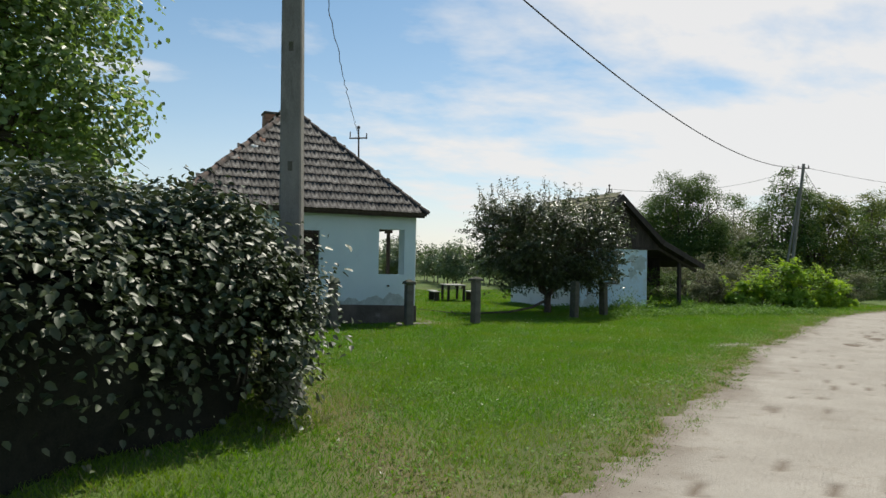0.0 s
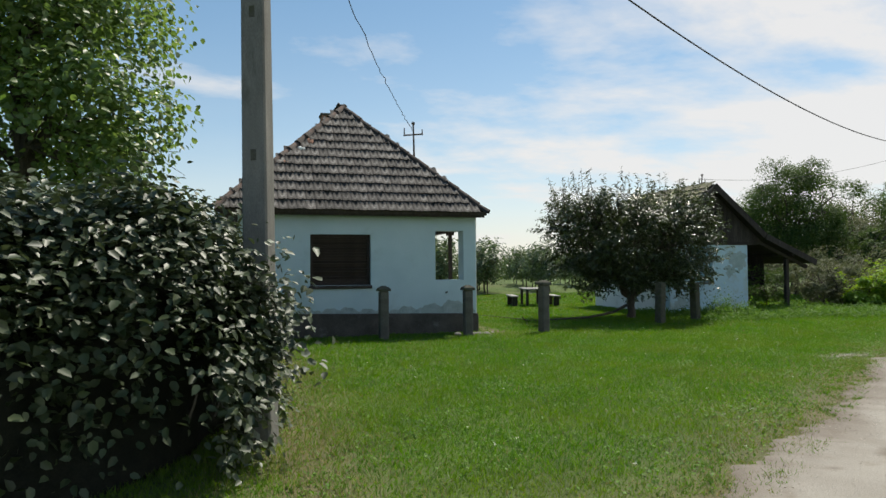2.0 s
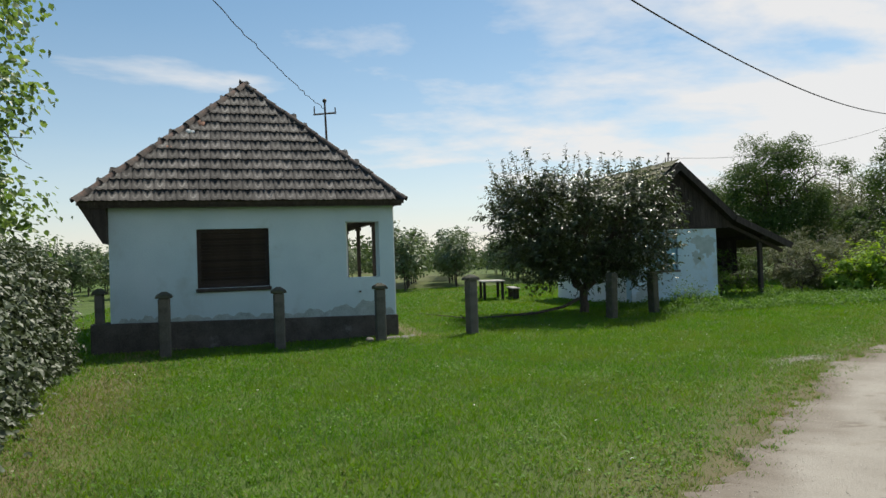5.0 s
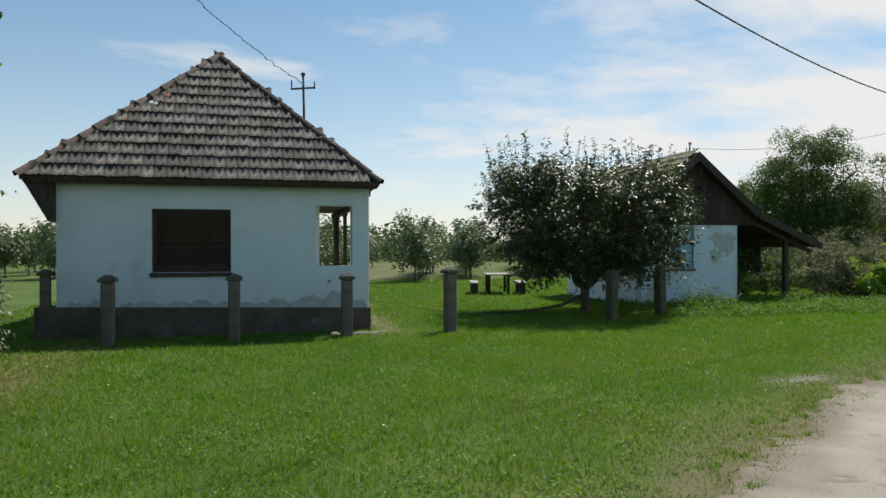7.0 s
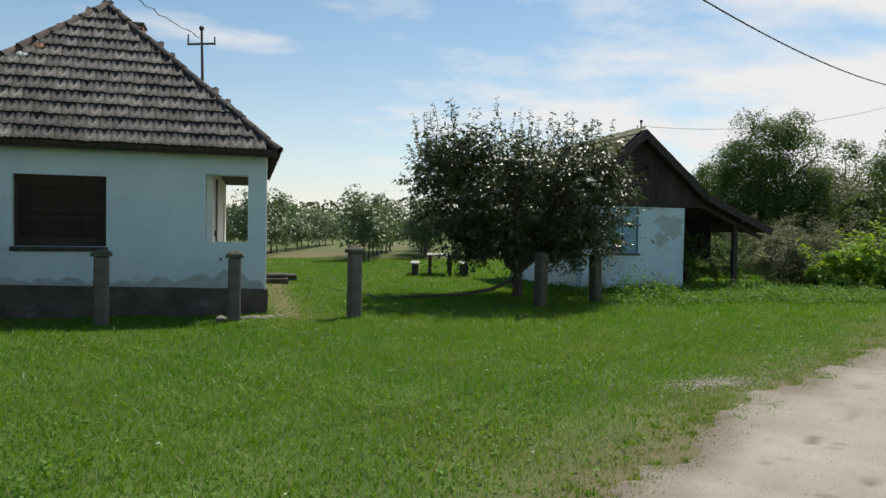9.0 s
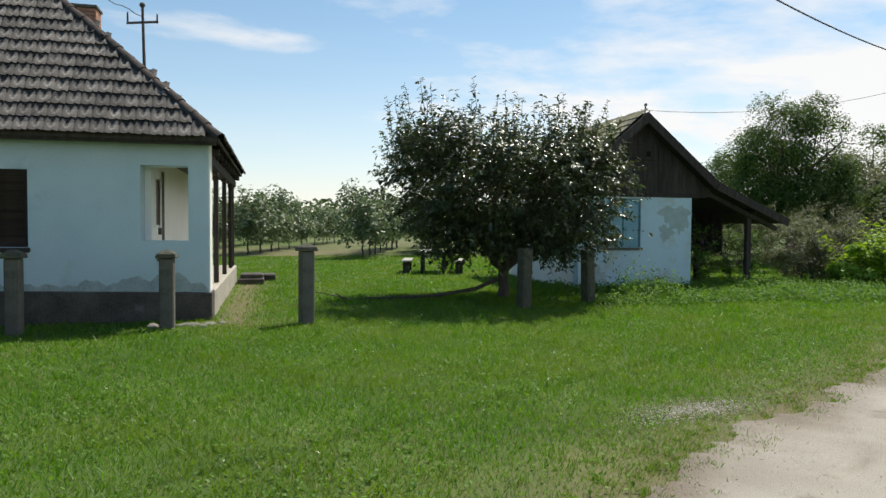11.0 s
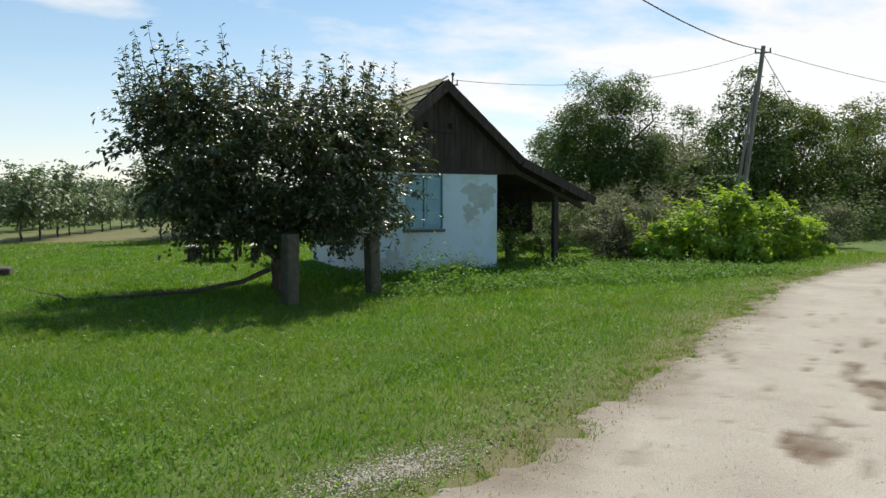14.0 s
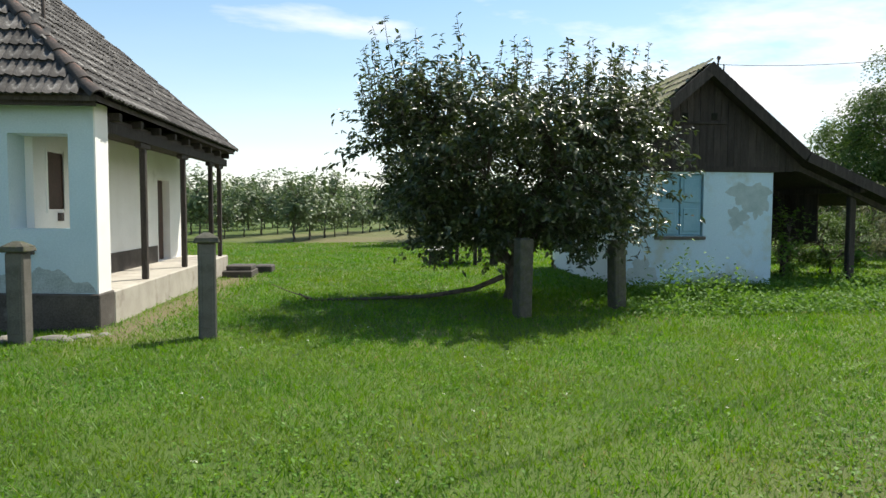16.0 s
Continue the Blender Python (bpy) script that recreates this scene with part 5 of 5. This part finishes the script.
du[:, 2] = np.abs(du[:, 2])
cu = np.repeat(np.stack([ux, uy, np.zeros(nu)], 1), per_u, axis=0)
pu = cu + du * np.repeat(np.stack([0.9 + 0 * uh, 0.9 + 0 * uh, uh], 1), per_u, axis=0) * gu.uniform(0.6, 1.1, (nu * per_u, 1))
v, f = leaf_arrays(pu, 0.16, 0.5, 0.2, gu, 0.35, du + np.array([0, 0, 0.3]))
tagged(from_arrays("undergrowth", v, f, M_UNDER), "dense low green undergrowth at the foot of the thicket", "undergrowth", kind="stuff")


def shrub(name, label, x, y, r_, h, material, seed, size=0.16, clumps=130, per=22, aspect=0.5, shell=12, droop=0.3):
    return tree(name, label, (x, y, 0), 0.2, 0.04, (x, y, h * 0.45), (r_, r_, h * 0.55), clumps, per, size, material, aspect, 0.17, seed, 8, low=-0.9, lump=1.6, droop=droop, kindof="shrub", group="roadside shrubs", core_part=0.12, shell=shell, shoot_len=0.55)


for k, (x, y, r_, h) in enumerate(((18.3, 3.3, 0.82, 2.0), (19.1, 3.0, 0.7, 1.35), (20.4, 3.4, 0.8, 1.85), (20.8, 3.6, 0.75, 1.3), (17.4, 3.6, 0.75, 1.45), (16.5, 3.9, 0.7, 1.1), (21.8, 4.0, 0.9, 1.05), (19.3, 4.3, 0.9, 1.25), (23.1, 4.4, 0.9, 0.9))):
    shrub("shrub", "bright yellow-green leafy shrub at the roadside", x, y, r_, h, M_BRIGHT, 80 + k)
for k, (x, y, r_, h) in enumerate(((15.6, 4.8, 1.2, 1.5), (16.6, 5.5, 1.3, 1.8), (14.6, 6.6, 1.1, 1.5), (17.6, 6.2, 1.5, 2.0), (19.5, 6.4, 1.6, 2.2), (13.0, 11.6, 1.2, 1.3), (15.2, 10.6, 1.4, 1.7), (17.2, 9.5, 1.6, 2.3), (24.2, 5.6, 1.3, 1.4), (26.5, 6.2, 1.4, 1.5), (20.8, 9.5, 1.8, 2.5))):
    shrub("shrub", "dull grey-green tangled shrub with dry stalks", x, y, r_, h, M_DRYW if k % 3 != 2 else M_ACACIA, 100 + k, 0.17, 130, 22, 0.2, 12, -0.9)

shrub("ivy", "green ivy climbing the foot of the distant pole", 36.5, 9.2, 0.4, 1.9, M_ACACIA, 141, 0.16, 40, 14)
shrub("sapling", "thin leafy sapling growing under the lean-to", 12.35, 4.9, 0.35, 1.5, M_WEED, 140, 0.10, 40, 12)

# orchard rows
src = [tree("orchard_tree", "young slender orchard fruit tree in a row", (0, 0, 0), 0.6, 0.05, (0, 0, 1.65), (1.12, 1.12, 1.2), 85, 11, 0.22, M_ORCH, 0.55, 0.2, 200 + k, 10, group="orchard rows") for k in range(3)]
place = []
dirv = np.array([0.275, 0.961])
perp = np.array([0.961, -0.275])
for row in range(-7, 6):
    if row == 1:
        continue
    start = np.array([-0.5, 23.0]) + perp * row * 4.4
    for k in range(0, 12 if abs(row) < 5 else 7):
        q = start + dirv * k * 2.3 + rng.normal(size=2) * 0.15
        if row >= 1 and q[1] < 22:
            continue
        place.append((q[0], q[1]))
for x, y in ((5.0, 20.0), (5.6, 22.0), (6.2, 24.2), (6.8, 26.4), (7.5, 28.6), (8.2, 30.8), (8.9, 33.0)):
    place.append((x, y))
for k, (x, y) in enumerate(place):
    m = pose(x, y, float(ground_z(np.array([x]), np.array([y]))[0]) - 0.02, 0, 0, rng.uniform(0, 360)) @ Matrix.Scale(rng.uniform(0.80, 1.12), 4)
    if k < 3:
        src[k].matrix_world = m
    else:
        o = copy_thing(src[k % 3], m)
        o.scale = m.to_scale()

# far belt of woods on the horizon
fv, ff = [], []
n = 0
pos = []
for k in range(1500):
    a = rng.uniform(-0.95, 1.25)
    d = rng.uniform(75, 130)
    x, y = 3 + math.sin(a) * d, -5 + math.cos(a) * d
    if edge_distance(np.array([x]), np.array([y]))[0] < 6:
        continue
    hh = 2.2 + 2.6 * abs(math.sin(a * 7 + 1)) * abs(math.cos(a * 3.1))
    for j in range(36):
        pos.append((x + rng.normal() * 2.2, y + rng.normal() * 1.5, min(abs(rng.normal()), 1.7) * hh * 0.55 + 0.2))
v, f = leaf_arrays(np.array(pos), 0.62, 0.7, 0.1, np.random.default_rng(5))
M_FAR = leaf_mat("distant_wood_leaf", (0.035, 0.062, 0.022), (0.085, 0.12, 0.045), 0.7, 0.25, 0.2)
belt = from_arrays("far_woods", v, f, M_FAR)
tagged(belt, "distant belt of green trees on the horizon", "woods", kind="stuff")

# ---- table and benches ----
tab = thing("picnic_table", "weathered wooden garden table on the lawn", "table", at=pose(6.1, 10.3, 0, 0, 0, -14))
for i in range(4):
    boxed("plank", (-0.44 + i * .22, -0.23 + i * .22, -0.85, 0.85, 0.70, 0.74), M_PLANK, tab, bevel=0.006)
for x, y in ((-.34, -.7), (.34, -.7), (-.34, .7), (.34, .7)):
    boxed("leg", (x - .05, x + .05, y - .05, y + .05, -0.05, 0.70), M_DARKW, tab, bevel=0.008)
for sx in (-0.85, 0.85):
    bn = thing("bench", "weathered wooden bench beside the garden table", "bench", "benches by the table", at=pose(6.1, 10.3, 0, 0, 0, -14) @ Matrix.Translation((sx, 0, 0)))
    boxed("seat", (-.15, .15, -.85, .85, 0.40, 0.45), M_PLANK, bn, bevel=0.008)
    for y in (-.65, .65):
        boxed("leg", (-.11, .11, y - .06, y + .06, -0.05, 0.40), M_DARKW, bn, bevel=0.008)

# dead limb lying from the fruit tree out onto the grass
limb = thing("fallen_branch", "long dead branch lying from the tree onto the lawn", "branch")
tubes("limb", [([(5.7, 2.45, 0.42), (5.2, 2.40, 0.22), (4.4, 2.45, 0.09), (3.4, 2.5, 0.05), (2.4, 2.52, 0.03)], [0.05, 0.042, 0.034, 0.026, 0.02])], M_TRUNK, limb, 8)
tubes("twig", [([(2.45, 2.52, 0.06), (2.0, 3.2, 0.10), (1.55, 4.2, 0.12)], [0.014, 0.01, 0.005]), ([(2.4, 2.5, 0.05), (2.25, 2.45, 0.16)], [0.02, 0.012])], M_TRUNK, limb, 5)

# ---- stones, slab, weeds ----
for k, (x, y, a, b, h) in enumerate(((-0.25, -0.72, .22, .12, .06), (0.02, -0.62, .16, .10, .05), (-0.75, -0.80, .12, .09, .07), (0.22, -0.45, .10, .08, .04), (-0.05, -0.85, .1, .07, .05))):
    bm = bmesh.new()
    bmesh.ops.create_icosphere(bm, subdivisions=2, radius=1)
    for v in bm.verts:
        v.co += Vector(v.co) * 0.18 * noise.noise(v.co * 1.7 + Vector((k * 3.1, 0, 0)))
    bmesh.ops.transform(bm, matrix=pose(x, y, h * 0.4, 0, 0, k * 40) @ Matrix.Diagonal((a, b, h, 1)), verts=bm.verts)
    tagged(part("stone", bm, M_STONE), "flat grey rubble stone at the foot of the fence post", "stone", "rubble stones")
slab = thing("stone_step", "stack of grey stone slabs beside the porch", "step")
boxed("slab", (0.10, 0.75, 6.6, 7.5, -0.05, 0.16), M_PLINTH, slab, bevel=0.02)
boxed("slab", (0.16, 0.72, 6.75, 7.4, 0.161, 0.27), M_PLINTH, slab, bevel=0.02)
boxed("slab", (0.62, 1.05, 7.6, 8.2, -0.05, 0.20), M_PLINTH, slab, bevel=0.03)

# ---- grass ----
CAM_A, CAM_B = np.array([-7.0, -16.9]), np.array([3.6, -9.2])


def scatter(n, x0, x1, y0, y1, gen, fall=6.0):
    x, y = gen.uniform(x0, x1, n), gen.uniform(y0, y1, n)
    p = np.stack([x, y], 1)
    d = CAM_B - CAM_A
    t = np.clip(((p - CAM_A) @ d) / (d @ d), 0, 1)
    q = np.linalg.norm(p - (CAM_A + t[:, None] * d), axis=1)
    keep = gen.uniform(size=n) < np.clip((fall / np.maximum(q, fall)) ** 1.6, 0.03, 1)
    return p[keep], q[keep]


def clear(p, margin=0.0):
    d = edge_distance(p[:, 0], p[:, 1])
    ok = d > margin
    ok &= ~((p[:, 0] > -6.0) & (p[:, 0] < 0.03) & (p[:, 1] > -0.05) & (p[:, 1] < 8))
    ok &= ~((p[:, 0] > SX0) & (p[:, 0] < SX1) & (p[:, 1] > SY0) & (p[:, 1] < SY1))
    return ok, d


def blades(name, p, hgt, width, material, gen):
    n = len(p)
    z = ground_z(p[:, 0], p[:, 1])
    a = gen.uniform(0, 2 * np.pi, n)
    w = np.stack([np.cos(a), np.sin(a), np.zeros(n)], 1) * (width * gen.uniform(0.6, 1.3, n))[:, None]
    b = np.stack([p[:, 0], p[:, 1], z - 0.01], 1)
    tip = b + np.stack([gen.normal(size=n) * 0.6 * hgt, gen.normal(size=n) * 0.6 * hgt, hgt], 1)
    v = np.stack([b - w, b + w, tip], 1).reshape(-1, 3)
    f = np.arange(3 * n).reshape(-1, 3)
    return from_arrays(name, v, f, material)


gen = np.random.default_rng(77)
p, q = scatter(2900000, -8.5, 26, -17.5, 22, gen)
ok, d = clear(p, -0.5)
p, q, d = p[ok], q[ok], d[ok]
edge_keep = gen.uniform(size=len(p)) < np.clip((d + 0.12) * 1.5 + 0.25 + 0.45 * wave(p[:, 0], p[:, 1], 1.6) + 0.35 * wave(p[:, 0], p[:, 1], 5.0), np.where(d < -0.2, 0.06, 0.22), 1)
p, q, d = p[edge_keep], q[edge_keep], d[edge_keep]
bare = np.exp(-(((p[:, 0] - 4.5) / 0.55) ** 2 + ((p[:, 1] + 6.5) / 0.24) ** 2))
bare = np.maximum(bare, 0.9 * np.exp(-(((p[:, 0] - 0.35) / 0.38) ** 2)) * ((p[:, 1] > -0.8) & (p[:, 1] < 7.5)))
keep = gen.uniform(size=len(p)) > bare * 0.85
p, q, d = p[keep], q[keep], d[keep]
tuft = 0.5 + 0.5 * wave(p[:, 0], p[:, 1], 1.6)
shed_weed = np.exp(-(((p[:, 0] - 12) / 4.5) ** 2 + ((p[:, 1] - 3.2) / 1.6) ** 2))
h = gen.uniform(0.03, 0.075, len(p)) * (0.8 + 0.5 * tuft) * (1 + 1.8 * shed_weed) * np.clip(0.50 + 0.45 * d, 0.42, 1)
w = 0.0052 * np.clip(q / 6, 1, 4)
dry = gen.uniform(size=len(p)) < np.clip(0.04 + 0.42 * np.exp(-np.abs(d) * 1.8) + 0.45 * np.exp(-((p[:, 0] + 5.0) / 0.5) ** 2) + 0.10 * (wave(p[:, 0], p[:, 1], 0.6, 2) > 0.5) + 0.5 * np.exp(-(((p[:, 0] - 4.5) / 0.45) ** 2 + ((p[:, 1] + 6.5) / 0.2) ** 2)), 0, 0.6)
g1 = blades("lawn_grass", p[~dry], h[~dry], w[~dry], M_GRASS, gen)
tagged(g1, "short bright green mown grass", "grass", kind="stuff")
g2 = blades("dry_grass", p[dry], h[dry] * 0.9, w[dry], M_DRYG, gen)
tagged(g2, "yellowed dry grass blades in the lawn", "grass", kind="stuff")

# ragged tufts, bare soil crumbs and dead leaves where the lawn meets the road
nt = 2600
j_ = gen.integers(np.searchsorted(ss, 44), np.searchsorted(ss, 92), nt)
off = np.clip(gen.normal(size=nt) * 0.24 + 0.03, -0.35, 0.7)
tc = ep[j_] - nr[j_] * off[:, None]
tc = tc[gen.uniform(size=nt) < np.clip(0.55 + 0.6 * wave(tc[:, 0], tc[:, 1], 1.3, 2.0), 0.15, 1)]
tp_ = np.repeat(tc, 34, axis=0) + gen.normal(size=(len(tc) * 34, 2)) * np.repeat(gen.uniform(0.02, 0.07, len(tc)), 34)[:, None]
th_ = gen.uniform(0.02, 0.06, len(tp_))
half_dry = gen.uniform(size=len(tp_)) < 0.33
tagged(blades("verge_tufts", tp_[~half_dry], th_[~half_dry], np.full((~half_dry).sum(), 0.0055), M_GRASS, gen), "ragged green grass tufts along the road's edge", "grass", kind="stuff")
tagged(blades("dry_verge_tufts", tp_[half_dry], th_[half_dry] * 0.9, np.full(half_dry.sum(), 0.0055), M_DRYG, gen), "dry straw-coloured tufts along the road's edge", "grass", kind="stuff")

# broad weeds and nettles in front of the shed
wp = []
for k in range(3200):
    x, y = rng.uniform(7.4, 17.5), rng.uniform(0.2, 5.0)
    if SX0 - 0.1 < x < SX1 + 0.05 and y > SY0 - 0.05 or y < 0.2 + 0.22 * (x - 7.4) * 0.6 and x < 12:
        continue
    hh = 0.10 + 0.26 * max(0, wave(np.array(x), np.array(y), 1.1)) + (0.28 if math.hypot(x - 8.9, y - 1.7) < 0.8 else 0)
    for j in range(9):
        wp.append((x + rng.normal() * 0.12, y + rng.normal() * 0.12, abs(rng.normal()) * hh * 0.6 + 0.04))
v, f = leaf_arrays(np.array(wp), 0.075, 0.55, 0.1, np.random.default_rng(9), 0.55)
tagged(from_arrays("weeds", v, f, M_WEED), "low leafy green weeds in front of the shed", "weeds", kind="stuff")


# clover and plantain: small broad leaves and pale specks in the lawn
p, q = scatter(210000, -5.5, 22, -13.5, 8, gen, 6.0)
ok, d = clear(p, 0.15)
ok &= gen.uniform(size=len(p)) < np.clip(0.25 + 0.9 * wave(p[:, 0], p[:, 1], 1.1, 4.0) + 0.4 * wave(p[:, 0], p[:, 1], 3.3), 0.08, 1)
p = p[ok]
pz = ground_z(p[:, 0], p[:, 1]) + gen.uniform(0.015, 0.05, len(p))
M_CLOVER = leaf_mat("clover_leaf", (0.075, 0.175, 0.022), (0.15, 0.27, 0.045), 0.55, 0.4, 0.25)
v, f = leaf_arrays(np.stack([p[:, 0], p[:, 1], pz], 1), 0.032, 0.85, 0.0, gen, 0.9)
tagged(from_arrays("clover", v, f, M_CLOVER), "small broad clover and plantain leaves in the lawn", "weeds", kind="stuff")
M_PETAL = leaf_mat("pale_petal", (0.55, 0.55, 0.42), (0.75, 0.74, 0.66), 0.6, 0.2, 0.3)
pk = p[gen.uniform(size=len(p)) < 0.003]
pk = np.repeat(pk, 5, axis=0) + gen.normal(size=(len(pk) * 5, 2)) * 0.006
pz = ground_z(pk[:, 0], pk[:, 1]) + 0.065
v, f = leaf_arrays(np.stack([pk[:, 0], pk[:, 1], pz], 1), 0.016, 0.8, 0.0, gen, 0.8)
tagged(from_arrays("clover_flowers", v, f, M_PETAL), "tiny whitish clover flowers in the lawn", "flowers", kind="stuff")

# loose gravel on the road and a bare stony patch in the grass
octa_v = np.array([(1, 0, 0), (-1, 0, 0), (0, 1, 0), (0, -1, 0), (0, 0, 1), (0, 0, -0.6)], float)
octa_f = np.array([(0, 2, 4), (2, 1, 4), (1, 3, 4), (3, 0, 4), (2, 0, 5), (1, 2, 5), (3, 1, 5), (0, 3, 5)])


def pebbles(name, p, z, size, material, label):
    n = len(p)
    a = gen.uniform(0, 2 * np.pi, n)
    s = size * gen.uniform(0.5, 1.5, (n, 3)) * np.array([1, 0.8, 0.30])
    vv = octa_v[None] * s[:, None] + gen.normal(size=(n, 6, 3)) * size * 0.15
    rx_ = vv[..., 0] * np.cos(a)[:, None] - vv[..., 1] * np.sin(a)[:, None]
    ry_ = vv[..., 0] * np.sin(a)[:, None] + vv[..., 1] * np.cos(a)[:, None]
    vv = np.stack([rx_ + p[:, None, 0], ry_ + p[:, None, 1], vv[..., 2] + z[:, None]], -1).reshape(-1, 3)
    ff_ = (octa_f[None] + (np.arange(n) * 6)[:, None, None]).reshape(-1, 3)
    return tagged(from_arrays(name, vv, ff_, material), label, "gravel", kind="stuff")


M_PEB = mat("gravel_stone", (0.40, 0.36, 0.29), (0.56, 0.52, 0.44), 0.9, 30, 90, 0.0, per="island", vary=0.35)
p, q = scatter(52000, -6, 22, -14, 2, gen, 4.0)
d = edge_distance(p[:, 0], p[:, 1])
p = p[(d < 0.05) & (d > -4)]
pebbles("road_gravel", p, np.full(len(p), 0.018) + 0.02 * np.sin(np.pi * np.clip(-edge_distance(p[:, 0], p[:, 1]), 0, 5) / 5), 0.0055, M_PEB, "loose pale gravel lying on the road")
M_CRUMB = mat("soil_crumb", (0.14, 0.105, 0.07), (0.25, 0.20, 0.14), 0.95, 30, 90, 0.0, per="island", vary=0.4)
j_ = gen.integers(np.searchsorted(ss, 44), np.searchsorted(ss, 92), 5000)
cp_ = ep[j_] - nr[j_] * (gen.normal(size=5000) * 0.20 - 0.08)[:, None] + gen.normal(size=(5000, 2)) * 0.03
pebbles("soil_crumbs", cp_, np.maximum(ground_z(cp_[:, 0], cp_[:, 1]), 0.012) + 0.004, 0.007, M_CRUMB, "brown soil crumbs along the road's grassy edge")
pp = gen.normal(size=(3600, 2)) * np.array([0.36, 0.12])
pp = np.stack([4.5 + pp[:, 0] * 0.9 - pp[:, 1] * 0.4, -6.5 + pp[:, 0] * 0.25 + pp[:, 1]], 1)
pebbles("stony_patch", pp, ground_z(pp[:, 0], pp[:, 1]) + 0.004, 0.0075, M_PEB, "bare pale stony patch at the lawn's edge")
